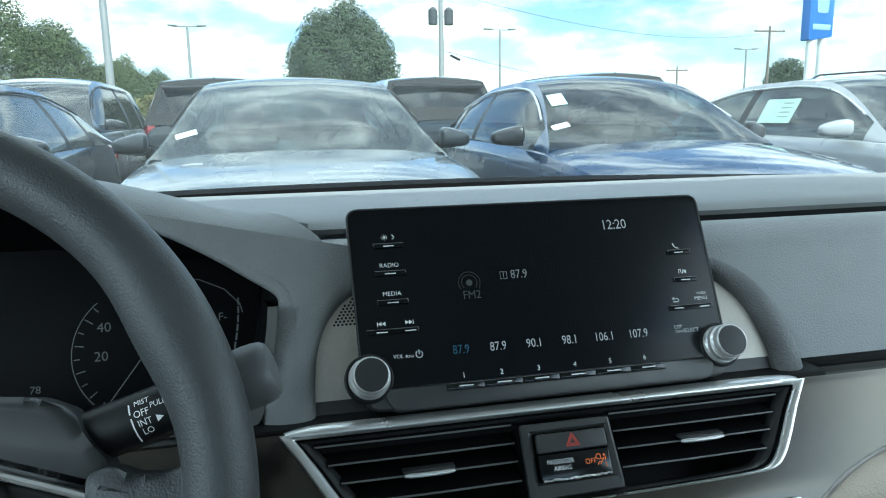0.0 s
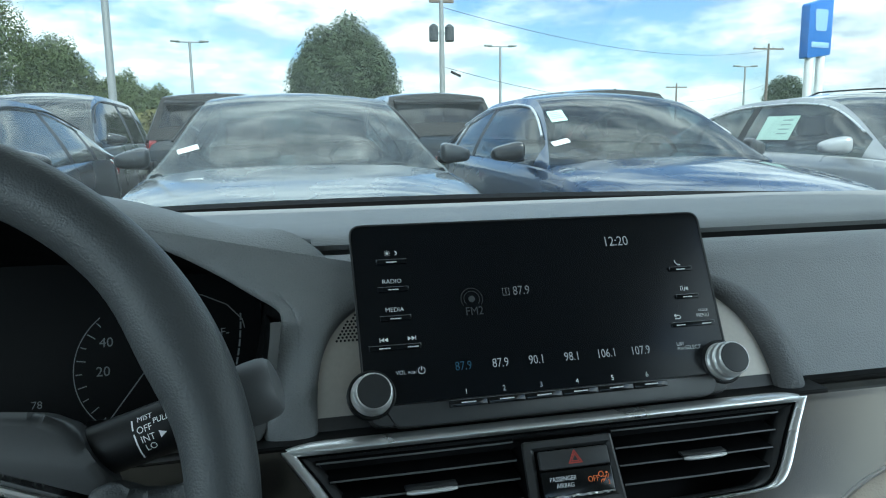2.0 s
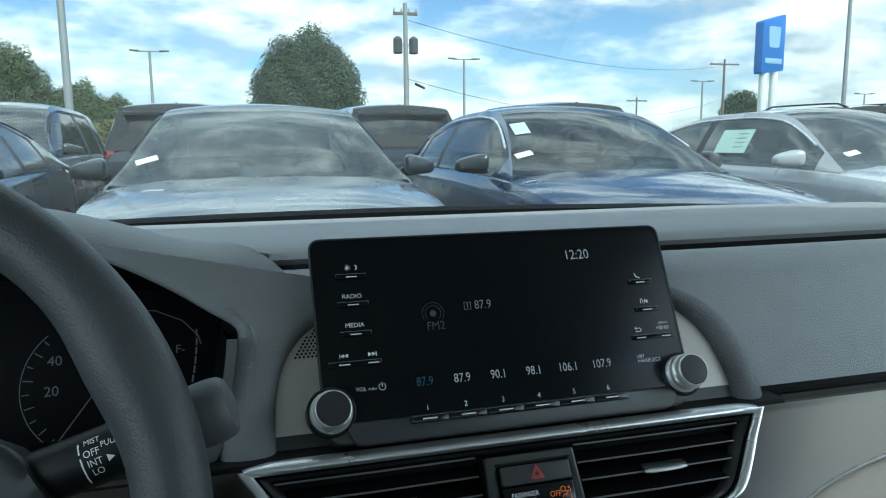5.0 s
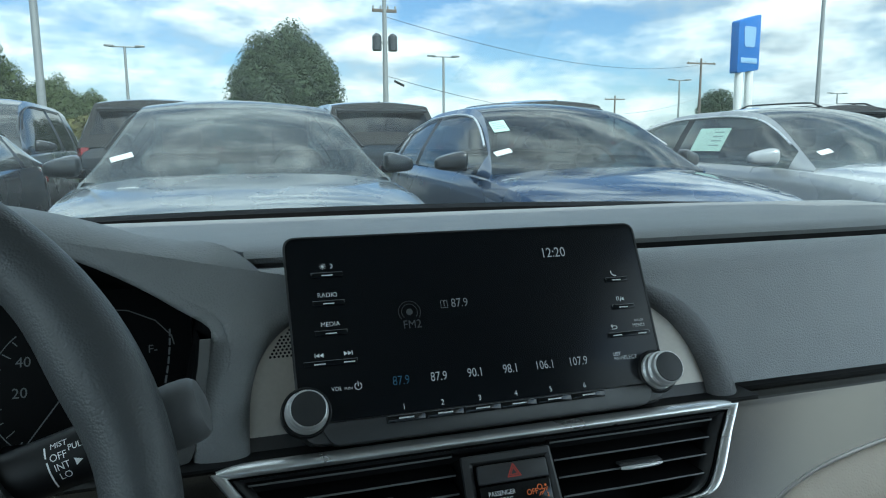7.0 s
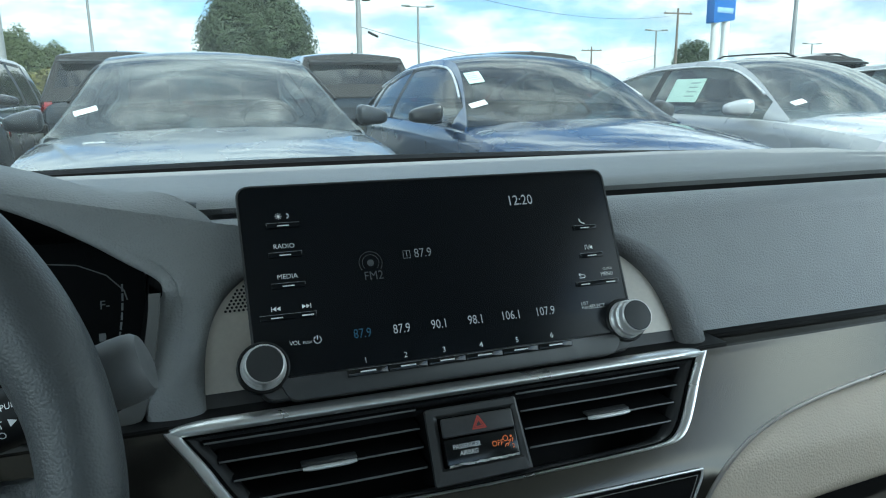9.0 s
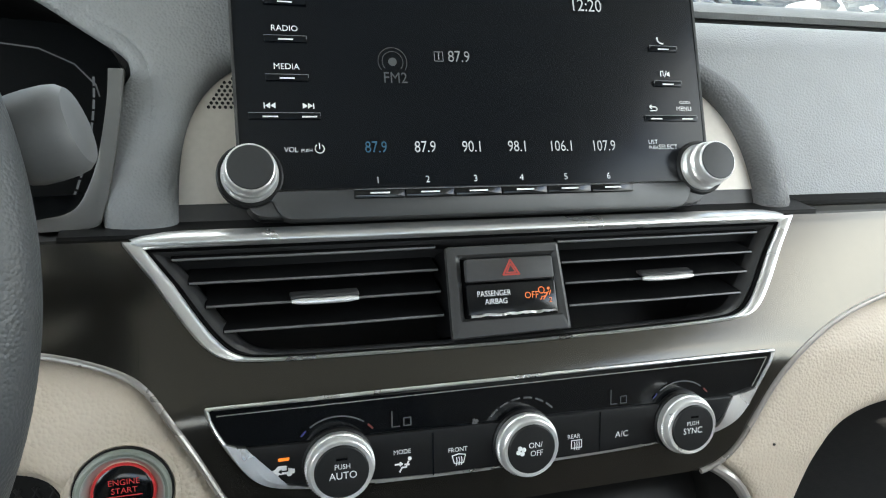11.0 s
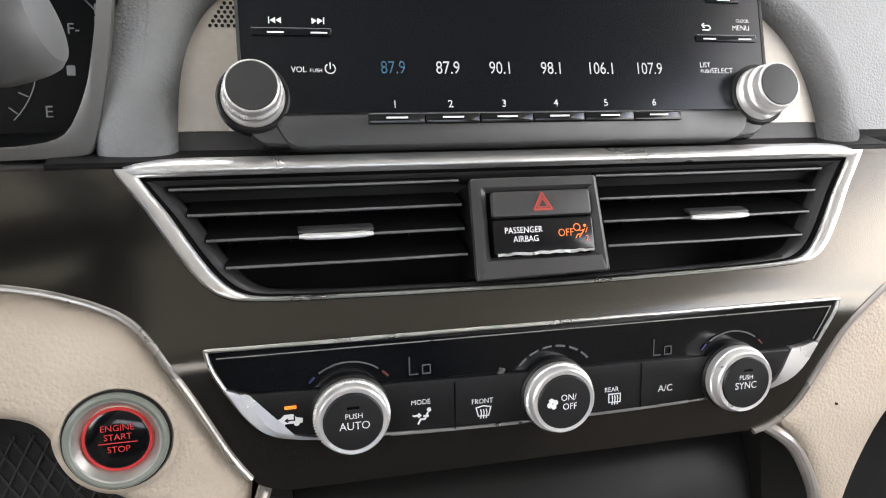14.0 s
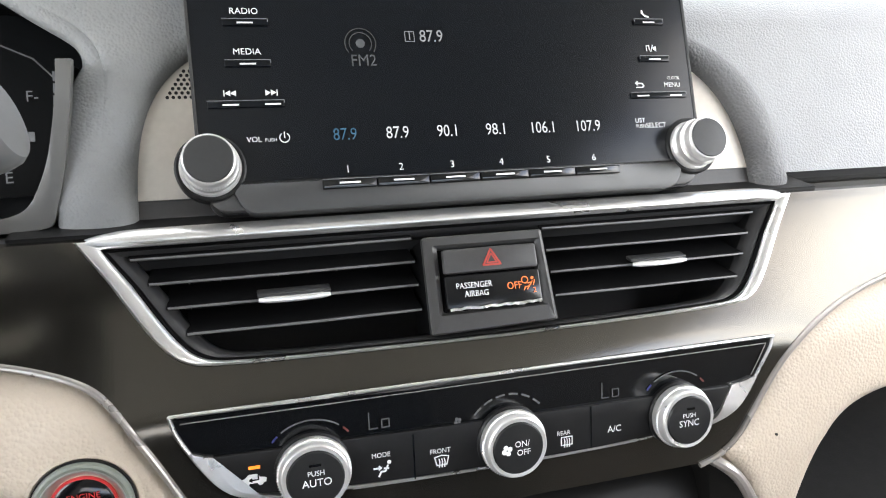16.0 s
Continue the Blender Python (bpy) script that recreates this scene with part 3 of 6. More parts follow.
for name, edge in (("trim_line", [p for p in left_edge if p[0] < -0.1262]), ("trim_line", right_edge)):
    pts = []
    for (x0, z0), (x1, z1) in zip(edge, edge[1:]):
        for i in range(2):
            t = i / 2
            x, z = x0 + (x1 - x0) * t, z0 + (z1 - z0) * t
            pts.append((x, trim_y(x, z) - 0.0005, z - 0.0006))
    pts = [Vector(p) for p in pts]
    for _ in range(8):
        pts = pts[:1] + [(a + b * 2 + c) / 4 for a, b, c in zip(pts, pts[1:], pts[2:])] + pts[-1:]
    part(name, tube(pts, 0.0015, 10), M_BEAD, dash, "satin taupe bead along the trim's lower edge")
part("trim_top", boxed(-0.72, -0.178, -0.004, 0.022, 0.9500, 0.9555, 0.001), M_DARK, dash)
part("seam_strip", boxed(0.182, 0.72, 0.0205, 0.034, 0.950, 0.9625), M_BLACK, dash, "black seam between pad and trim")
part("trim_top", boxed(0.178, 0.72, -0.004, 0.022, 0.9500, 0.9555, 0.001), M_BRUSH, dash)

# beige lower panels
def beige_y(x, z):
    e = 0.0015 if z > 0.84 else 0.0015 + 0.15 * (0.84 - z)
    return trim_y(x, z) + e + (0.02 * max(0.0, abs(x) - 0.2))

outline = [(x, z) for x, z in left_edge if x < -0.127] + [(-0.1285, 0.835), (-0.1320, 0.810), (-0.1390, 0.70)] + chaikin([(-0.150, 0.70), (-0.158, 0.800), (-0.166, 0.830), (-0.176, 0.8395), (-0.1875, 0.8445), (-0.1950, 0.8530), (-0.1985, 0.8615), (-0.2020, 0.8690), (-0.2080, 0.8735), (-0.2190, 0.8760), (-0.250, 0.8785), (-0.72, 0.876)], 2)
bm = padded(outline, beige_y, 0.02, 0.0075, 0.012, -0.26, -0.12, 0.70, 0.93)
part("lower_panel", bm, M_BEIGE, dash, "beige grained panel round the start button")
outline = [(x, z) for x, z in right_edge if x > 0.109] + chaikin([(0.72, 0.864), (0.34, 0.862), (0.262, 0.860), (0.225, 0.858), (0.203, 0.853), (0.190, 0.845), (0.1815, 0.834), (0.1745, 0.815), (0.1690, 0.790), (0.166, 0.750), (0.165, 0.70)], 2) + [(0.140, 0.70), (0.1385, 0.760), (0.1370, 0.788), (0.1350, 0.805), (0.1315, 0.8165), (0.1255, 0.827), (0.1165, 0.836)]
bm = padded(outline, beige_y, 0.02, 0.0060, 0.012, 0.10, 0.30, 0.70, 0.93)
part("lower_panel", bm, M_BEIGE, dash, "beige grained panel beside the console")
bm = lathe([(0.0007, 0.0), (0.0007, 0.0008)], 10)
part("pinhole", bm, M_BLACK, dash, "tiny dark pinhole").matrix_local = plane_at(0.1465, trim_y(0.1465, 0.8471) + 0.0009, 0.8471, 14)

# ---------------------------------------------------------------- air vents
vent = thing("air_vent", "black louvred centre air vent in a satin chrome surround", "air vent", VENT)


def band(outer, inner, z_out, z_in, bm=None, mid=None):
    """A frame between two outlines, with a rounded crown."""
    bm = bm or bmesh.new()
    k = len(outer)
    rows = []
    for t, h in ((0, 0.0), (0.12, 0.75), (0.35, 1.0), (0.7, 0.9), (0.92, 0.5), (1, 0.0)):
        rows.append([bm.verts.new((a[0] + (b[0] - a[0]) * t, a[1] + (b[1] - a[1]) * t, z_out + (z_in - z_out) * t + h * 0.0022)) for a, b in zip(outer, inner)])
    for a, b in zip(rows, rows[1:]):
        for j in range(k):
            bm.faces.new((a[j], a[(j + 1) % k], b[(j + 1) % k], b[j]))
    return bm


def dense(pts, n=8):
    out = []
    for (x0, y0), (x1, y1) in zip(pts, pts[1:] + pts[:1]):
        out += [(x0 + (x1 - x0) * i / n, y0 + (y1 - y0) * i / n) for i in range(n)]
    return out


def inset(pts, side, top, bottom):
    """The outline drawn in by its own share at the sides, top and bottom."""
    out = []
    for x, v in pts:
        t = min(1.0, max(0.0, -v / 0.058))
        dx = side * (1 - 0.30 * t) * min(1.0, abs(x) / 0.12)
        out.append((x - math.copysign(dx, x), v - top * (1 - t) + bottom * t))
    return out


M_FRAME = mat("satin_black_frame", (0.026, 0.026, 0.027), 0.36, vary=0.08, scale=60, bump=0.1, bump_scale=1500, dist=0.0002)
vo = dense(v_out, 2)
vm = inset(vo, 0.0098, 0.0034, 0.0017)
vi = inset(vo, 0.0215, 0.0066, 0.0058)
part("chrome_surround", band(vo, vm, 0.0014, 0.0004), M_CHROME, vent, "satin chrome surround")
groove = inset(vo, 0.0112, 0.0042, 0.0025)
part("frame_groove", band(vm, groove, -0.0012, -0.0030), M_LOUVRE, vent, "black groove inside the chrome")
part("inner_frame", band(groove, vi, -0.0022, -0.0075), M_FRAME, vent, "satin black rounded inner frame")
bm = loft([[(x, v, -0.006) for x, v in vi], [(x * 0.98, v * 0.97 - 0.001, -0.045) for x, v in vi]], caps=False)
bm.faces.new([bm.verts.new((x * 0.98, v * 0.97 - 0.001, -0.045)) for x, v in vi])
part("duct", bm, M_BLACK, vent, "black duct")
# the bright lip that runs along the top of the surround
lip_prof = [(-0.0030, 0.9525), (-0.0096, 0.9543), (-0.0107, 0.9556), (-0.0108, 0.9566), (-0.0102, 0.9577), (-0.0085, 0.9588), (-0.0055, 0.9597), (-0.0042, 0.9598), (-0.0030, 0.9595), (-0.0025, 0.953)]
ends = [(-0.1755, 0.10), (-0.1720, 0.34), (-0.1660, 0.66), (-0.1570, 0.92), (-0.1480, 1.0), (-0.08, 1.0), (0.0, 1.0), (0.08, 1.0), (0.1520, 1.0), (0.1610, 0.92), (0.1700, 0.66), (0.1760, 0.34), (0.1795, 0.10)]
bm = loft([[(x, -0.004 + (y + 0.004) * max(f, 0.5), 0.9545 + (z - 0.9545) * f) for y, z in lip_prof] for x, f in ends])
lip = part("chrome_lip", bm, M_CHROME, vent, "satin chrome upper lip")
lip.matrix_local = VENT.inverted()
WL = VENT.inverted() @ Matrix.Identity(4)


def louvre(x0, x1, v):
    y, z = -0.0135 + v * math.sin(radians(39)), 0.9452 + v * math.cos(radians(39))
    ob = part("louvre", boxed(x0, x1, y, y + 0.022, z - 0.0009, z + 0.0007, 0.0003, 1), M_LOUVRE, vent)
    ob.matrix_local = WL
    # a paler bead carries the highlight on the black front edge
    part("louvre_edge", tube([(x0 + 0.0005, y, z), ((x0 + x1) / 2, y - 0.0006, z), (x1 - 0.0005, y, z)], 0.00060, 6), M_LOUVRE_GLINT, ob, "pale bead that paints the front edge's highlight")


for v in (0.0043, -0.0069, -0.0178, -0.0293):
    e = 0.1545 - (0.0043 - v) * 0.62
    louvre(-e, -0.0335, v)
    louvre(0.0310, e, v)
for x in list(np.linspace(-0.135, -0.050, 7)) + list(np.linspace(0.048, 0.135, 7)):
    bm = boxed(x - 0.0007, x + 0.0007, 0.012, 0.034, 0.910, 0.952)
    ob = part("vane", bm, M_BLACK, vent)
    ob.matrix_local = WL
for x in (-0.0890, 0.0888):
    y, z = -0.0135 - 0.0170 * math.sin(radians(39)), 0.9462 - 0.0170 * math.cos(radians(39))
    tab = part("vent_tab", boxed(x - 0.0155, x + 0.0155, y - 0.0034, y + 0.003, z + 0.0002, z + 0.0018, 0.0008, 3), M_FRAME, vent, "satin black slider with a silver cap")
    tab.matrix_local = WL
    cap = part("cap", tube([(x + q * 0.0150, y - 0.0038 - 0.0008 * (1 - q * q), z - 0.0003) for q in np.linspace(-1, 1, 9)], [0.0009] + [0.0014] * 7 + [0.0009], 10), M_SILVER, tab, "silver cap")

# hazard switch block
M_HOUSE = mat("switch_housing_grey", (0.036, 0.0355, 0.0355), 0.36, vary=0.08, scale=60, bump=0.12, bump_scale=1500, dist=0.0002)
hz = thing("hazard_switch_block", "black hazard switch with passenger airbag indicator under peeling film", "switch", plane_at(-0.0020, -0.030, 0.941, 30))
h_rect = [(-0.0303, -0.0295), (0.0302, -0.0285), (0.0276, 0.0143), (-0.0300, 0.0143)]
h_in = [(-0.0236, -0.0200), (0.0236, -0.0200), (0.0233, 0.0084), (-0.0233, 0.0084)]
shrink = lambda pts, k: [(x * k - 0.0006 * (k < 1), -0.0075 + (v + 0.0075) * k) for x, v in pts]
h_rows = [[(x, v, -0.0045) for x, v in rounded(h_rect, 0.0016)], [(x, v, -0.0012) for x, v in rounded(h_rect, 0.0016)], [(x, v, -0.0003) for x, v in rounded(shrink(h_rect, 0.985), 0.0014)], [(x, v, 0.0) for x, v in rounded(shrink(h_rect, 0.96), 0.0012)],
          [(x, v, -0.0002) for x, v in rounded(shrink(h_in, 1.11), 0.0012)], [(x, v, -0.0016) for x, v in rounded(shrink(h_in, 1.02), 0.0012)], [(x, v, -0.0024) for x, v in rounded(h_in, 0.0010)], [(x, v, -0.0060) for x, v in rounded(h_in, 0.0010)]]
part("housing", loft(h_rows, caps=False), M_HOUSE, hz, "dark grey housing with sloping sides", angle=25)
part("housing_body", prism([(-0.0297, -0.0275), (0.0292, -0.0275), (0.0272, 0.0135), (-0.0292, 0.0135)], -0.030, -0.0046), M_LOUVRE, hz, "black body behind the housing")
btn = part("hazard_button", prism(rounded([(-0.0224, -0.0034), (0.0224, -0.0034), (0.0222, 0.0076), (-0.0222, 0.0076)], 0.0015), 0.0, 0.0028, 0.0010), M_DARK, hz, "dark grey push button")
tri = lambda r: [(r * math.cos(radians(a)), 0.0016 + r * math.sin(radians(a))) for a in (90, 210, 330, 90)]
part("triangle", strokes([tri(0.0047)], 0.0009, 0.0032), M_RED, btn, "red warning triangle")
part("triangle", strokes([tri(0.0027)], 0.0006, 0.0032), M_RED, btn, "red warning triangle")
ind = part("indicator", prism(rounded([(-0.0224, -0.0188), (0.0228, -0.0188), (0.0226, -0.0044), (-0.0224, -0.0044)], 0.001), 0.0, 0.0016, 0.0005), M_GLOSS, hz, "glossy black airbag indicator")
writing("PASSENGER", 0.0038, -0.0092, -0.0092, M_WHITE, ind, 0.0020, squeeze=0.86)
writing("AIRBAG", 0.0038, -0.0084, -0.0130, M_WHITE, ind, 0.0020, squeeze=0.86)
writing("OFF", 0.0046, 0.0098, -0.0112, M_ORANGE, ind, 0.0020, squeeze=0.9)
bm = strokes([arc(0.0150, -0.0090, 0.0015, 0, 360, 14), [(0.0186, -0.0098), (0.0170, -0.0120), (0.0158, -0.0134)], [(0.0170, -0.0120), (0.0150, -0.0122), (0.0142, -0.0136)], [(0.0178, -0.0104), (0.0164, -0.0106)], [(0.0198, -0.0094), (0.0190, -0.0114)]], 0.0005, 0.0020)
lathe([(0.0007, 0.0016), (0.0007, 0.0020)], 12, bm=bm, cx=0.0188, cy=-0.0084)
part("airbag_symbol", bm, M_ORANGE, ind, "orange airbag symbol")
writing("2", 0.0034, 0.0194, -0.0140, M_ORANGE, ind, 0.0020)
bm = bmesh.new()
rnd = random.Random(4)
pts = [(-0.0215 + i * 0.0023, -0.0186 + rnd.uniform(-0.0003, 0.0004), 0.0020 + rnd.uniform(0, 0.0008)) for i in range(20)]
rowa = [bm.verts.new(p) for p in pts]
rowb = [bm.verts.new((p[0] + rnd.uniform(-0.0004, 0.0004), p[1] - 0.0011 - rnd.uniform(0, 0.0005), p[2] + rnd.uniform(-0.0005, 0.0006))) for p in pts]
for i in range(19):
    bm.faces.new((rowa[i], rowa[i + 1], rowb[i + 1], rowb[i]))
bmesh.ops.solidify(bm, geom=bm.faces[:], thickness=0.0002)
part("film_edge", bm, M_SILVER, hz, "crumpled edge of clear protective film", smooth=False)

# ---------------------------------------------------------------- screen unit
scr = thing("infotainment_screen", "black tablet-style car radio screen with two silver-ringed knobs", "car radio", SCREEN)
face = rounded([(-0.1235, -0.0070), (0.1225, -0.0070), (0.1272, 0.1128), (-0.1248, 0.1128)], [0.002, 0.002, 0.008, 0.008], 6)
part("back_shell", prism(rounded([(-0.1215, -0.0160), (0.1205, -0.0160), (0.1262, 0.1118), (-0.1238, 0.1118)], [0.010, 0.010, 0.008, 0.008], 6), -0.016, -0.0012, 0.0015), M_DARK, scr, "dark grey shell")
part("screen_face", prism(face, -0.0012, 0.0, 0.0006), M_SCREEN, scr, "glossy black screen glass")
low = [(-0.1060, -0.0178), (0.1060, -0.0178), (0.1130, -0.0034), (-0.1130, -0.0034)]
M_LOWBEZEL = mat("satin_grey_bezel", (0.045, 0.045, 0.045), 0.38, vary=0.06, scale=60, bump=0.1, bump_scale=1500, dist=0.0002)
part("lower_bezel", prism(rounded(low, [0.006, 0.006, 0.001, 0.001], 5), -0.010, 0.0008, 0.0014), M_LOWBEZEL, scr, "satin dark grey lower bezel")
rim_path = [(x, v, 0.0) for x, v in face]
part("edge_bead", tube(rim_path, 0.0007, 6, closed=True), M_DARK, scr)


def radio_knob(x, v):
    k = part("knob", lathe([(0.0148, -0.006), (0.0148, 0.0004), (0.0140, 0.0010)], 40, cx=x, cy=v), M_BLACK, scr, "black collar of a rotary knob")
    prof = [(0.0128, 0.0000), (0.0128, 0.0012), (0.0124, 0.0027), (0.0117, 0.0037), (0.0114, 0.0044), (0.0117, 0.0054), (0.0117, 0.0068), (0.0117, 0.0083), (0.0113, 0.0090), (0.0107, 0.0100), (0.0110, 0.0110), (0.0110, 0.0134), (0.0108, 0.0146), (0.0104, 0.0152), (0.0100, 0.0154)]
    part("knob_ring", lathe(prof, 120, 0.0004, (5, 6, 7), cx=x, cy=v), M_SILVER, k, "knurled silver ring", angle=14)
    part("knob_cap", lathe([(0.0099, 0.013), (0.0099, 0.0155), (0.0095, 0.0159), (0.0040, 0.0162)], 40, cx=x, cy=v), M_CAP, k, "matt dark grey cap")


radio_knob(-0.1191, 0.0033)
radio_knob(0.1180, 0.0035)


def key_bar(x0, x1, v, marks, drop=(True, True)):
    b = part("key", prism([(x0, v - 0.0012), (x1, v - 0.0012), (x1, v + 0.0018), (x0, v + 0.0018)], -0.0004, 0.0011, 0.0004), M_SCREEN, scr, "thin black key")
    path = [(x0, v + 0.0019), (x1, v + 0.0019)]
    if drop[0]:
        path.insert(0, (x0, v + 0.0004))
    if drop[1]:
        path.append((x1, v + 0.0004))
    part("key_edge", strokes([path], 0.00028, 0.0013), M_KEYLINE, b, "pale key edge")
    for m in marks:
        part("key_mark", strokes([[(m - 0.0032, v), (m + 0.0032, v)]], 0.00075, 0.0014), M_WHITE, b, "white key mark")


for v, x in ((0.0865, -0.0994), (0.0680, -0.1000), (0.0490, -0.1002)):
    key_bar(x - 0.0098, x + 0.0098, v, [x], (True, False) if v > 0.08 else (False, True))
key_bar(-0.1185, -0.0860, 0.0305, [-0.1088, -0.0910], (False, True))
key_bar(0.0950, 0.1120, 0.0700, [0.1032])
key_bar(0.0952, 0.1122, 0.0500, [0.1036])
key_bar(0.0872, 0.1192, 0.0305, [0.0938, 0.1130], (False, True))
writing("RADIO", 0.0041, -0.1002, 0.0737, M_WHITE, scr)
writing("MEDIA", 0.0041, -0.1002, 0.0549, M_WHITE, scr)
writing("VOL", 0.0035, -0.1002, 0.0149, M_WHITE, scr, squeeze=0.95)
writing("PUSH", 0.0022, -0.0931, 0.0145, M_WHITE, scr)
part("power_symbol", strokes([arc(-0.0872, 0.0154, 0.0021, 125, 415, 18), [(-0.0872, 0.0154), (-0.0872, 0.0180)]], 0.0005, 0.0005), M_WHITE, scr)
writing("CLOCK", 0.0023, 0.1134, 0.0400, M_WHITE, scr, squeeze=0.95)
writing("MENU", 0.0037, 0.1122, 0.0364, M_WHITE, scr, squeeze=0.95)
writing("LIST", 0.0034, 0.0904, 0.0178, M_WHITE, scr, squeeze=0.95)
writing("PUSH", 0.0026, 0.0904, 0.0148, M_WHITE, scr, squeeze=0.9)
writing("SELECT", 0.0038, 0.0993, 0.0150, M_WHITE, scr, squeeze=0.95)
# small symbols: sun and moon, skip keys, handset, note, back
sx, sv = -0.1016, 0.0928
bm = lathe([(0.0009, 0.0), (0.0009, 0.0005)], 14, cx=sx, cy=sv)
strokes([[(sx + 0.0014 * math.cos(a), sv + 0.0014 * math.sin(a)), (sx + 0.0020 * math.cos(a), sv + 0.0020 * math.sin(a))] for a in (math.pi / 4 * i for i in range(8))], 0.00035, 0.0005, bm)
strokes([arc(-0.0969, sv, 0.0014, -75, 75, 8)], 0.0007, 0.0005, bm)
part("sun_moon_symbol", bm, M_WHITE, scr, smooth=False)


def flat(polys, h=0.0005, bm=None):
    bm = bm or bmesh.new()
    for p in polys:
        bm.faces.new([bm.verts.new((x, y, h)) for x, y in p])
    return bm


def skip(x, v, d):
    q = lambda a, b: (x + d * a, v + b)
    return [[q(-0.0026, -0.0014), q(-0.0002, 0), q(-0.0026, 0.0014)], [q(-0.0002, -0.0014), q(0.0022, 0), q(-0.0002, 0.0014)], [q(0.0022, -0.0014), q(0.0027, -0.0014), q(0.0027, 0.0014), q(0.0022, 0.0014)]]


part("skip_symbol", flat(skip(-0.1088, 0.0360, -1)), M_WHITE, scr, smooth=False)
part("skip_symbol", flat(skip(-0.0912, 0.0360, 1)), M_WHITE, scr, smooth=False)
part("handset_symbol", strokes([[(0.1006, 0.0768), (0.1008, 0.0752), (0.1022, 0.0738), (0.1040, 0.0734)]], 0.0009, 0.0005), M_WHITE, scr, smooth=False)
bm = strokes([[(0.1002, 0.0548), (0.1002, 0.0575), (0.1018, 0.0578), (0.1018, 0.0553)], [(0.1026, 0.0545), (0.1040, 0.0578)]], 0.0005, 0.0005)
flat([[(0.1040, 0.0552), (0.1046, 0.0552), (0.1058, 0.0545), (0.1058, 0.0575), (0.1046, 0.0568), (0.1040, 0.0568)]], 0.0005, bm)
part("mute_symbol", bm, M_WHITE, scr, smooth=False)
part("back_symbol", strokes([[(0.0920, 0.0352), (0.0955, 0.0352), (0.0964, 0.0362), (0.0955, 0.0374), (0.0918, 0.0374)], [(0.0930, 0.0384), (0.0918, 0.0374), (0.0930, 0.0364)]], 0.0006, 0.0005), M_WHITE, scr, smooth=False).location.x -= 0.0010
# what the display shows
M_LIT_MID = mat("lit_mid", (0.12, 0.125, 0.13), 0.5, emit=(0.85, 0.92, 1.0), emit_strength=0.02)
writing("12:20", 0.0100, 0.0593, 0.0932, M_LIT, scr, squeeze=0.86)
writing("87.9", 0.0084, -0.0150, 0.0622, M_LIT_MID, scr, squeeze=0.82)
part("preset_frame", strokes([[(-0.0278, 0.0598), (-0.0278, 0.0646), (-0.0234, 0.0646), (-0.0234, 0.0598), (-0.0278, 0.0598)]], 0.0003, 0.0004), M_LIT_MID, scr)
writing("1", 0.0052, -0.0256, 0.0622, M_LIT_MID, scr)
bm = lathe([(0.0021, 0.0), (0.0021, 0.0004)], 16, cx=-0.0493, cy=0.0588)
M_FAINT = mat("lit_dimmer", (0.03, 0.032, 0.034), 0.5, emit=(0.8, 0.9, 1.0), emit_strength=0.006)
part("tuner_symbol", bm, M_FAINT, scr)
part("tuner_symbol", strokes([arc(-0.0493, 0.0588, 0.0052, -40, 220, 20), arc(-0.0493, 0.0588, 0.0072, -35, 215, 20)], 0.0004, 0.0004), mat("lit_faint", (0.03, 0.03, 0.03), 0.5, emit=(0.8, 0.9, 1), emit_strength=0.004), scr)
writing("FM2", 0.0078, -0.0485, 0.0504, M_FAINT, scr, squeeze=0.9)
for i, s in enumerate(("87.9", "87.9", "90.1", "98.1", "106.1", "107.9")):
    x = -0.0605 + i * 0.0242
    writing(s, 0.0080, x, 0.0158, M_LIT_BLUE if i == 0 else M_LIT, scr, squeeze=0.80)
    xb = -0.0730 + i * 0.02445
    b = part("preset_key", prism(rounded([(xb + 0.0002, -0.0090), (xb + 0.0242, -0.0090), (xb + 0.0242, -0.0050), (xb + 0.0002, -0.0050)], 0.0006), 0.0, 0.0032, 0.0006), M_GLOSS, scr, "glossy black preset key")
    part("key_mark", strokes([[(xb + 0.0078, -0.0068), (xb + 0.0166, -0.0068)]], 0.0008, 0.0036), M_WHITE, b, "white key mark")
    part("key_edge", strokes([[(xb + 0.0004, -0.0049), (xb + 0.0240, -0.0049)]], 0.0003, 0.0030), M_KEYLINE, b, "pale key edge")
    writing(str(i + 1), 0.0047, xb + 0.0122, -0.0002, M_WHITE, scr)

# ---------------------------------------------------------------- climate controls
clim = thing("climate_control_panel", "black climate control panel with three knurled silver knobs", "climate control", plane_at(0, -0.0545, 0.898, 14))
h_out = chaikin([(-0.1415, 0.0010), (-0.1400, -0.0060), (-0.1365, -0.0130), (-0.1315, -0.0215), (-0.1260, -0.0295), (-0.1205, -0.0342), (-0.1120, -0.0366), (-0.0900, -0.0392), (-0.0450, -0.0414), (0.0, -0.0420), (0.0450, -0.0418), (0.0880, -0.0402), (0.1060, -0.0384), (0.1165, -0.0348), (0.1240, -0.0285), (0.1305, -0.0195), (0.1360, -0.0105), (0.1400, -0.0040), (0.1410, 0.0010)], 2)
part("panel", prism(h_out, -0.012, 0.0012, 0.0006), M_GLOSS, clim, "gloss black face")
part("frame", tube([(x, v, 0.0014) for x, v in dense(rounded(h_out, 0.0012, 3), 1)], 0.00085, 8, closed=True), M_LINE, clim, "thin silver frame")
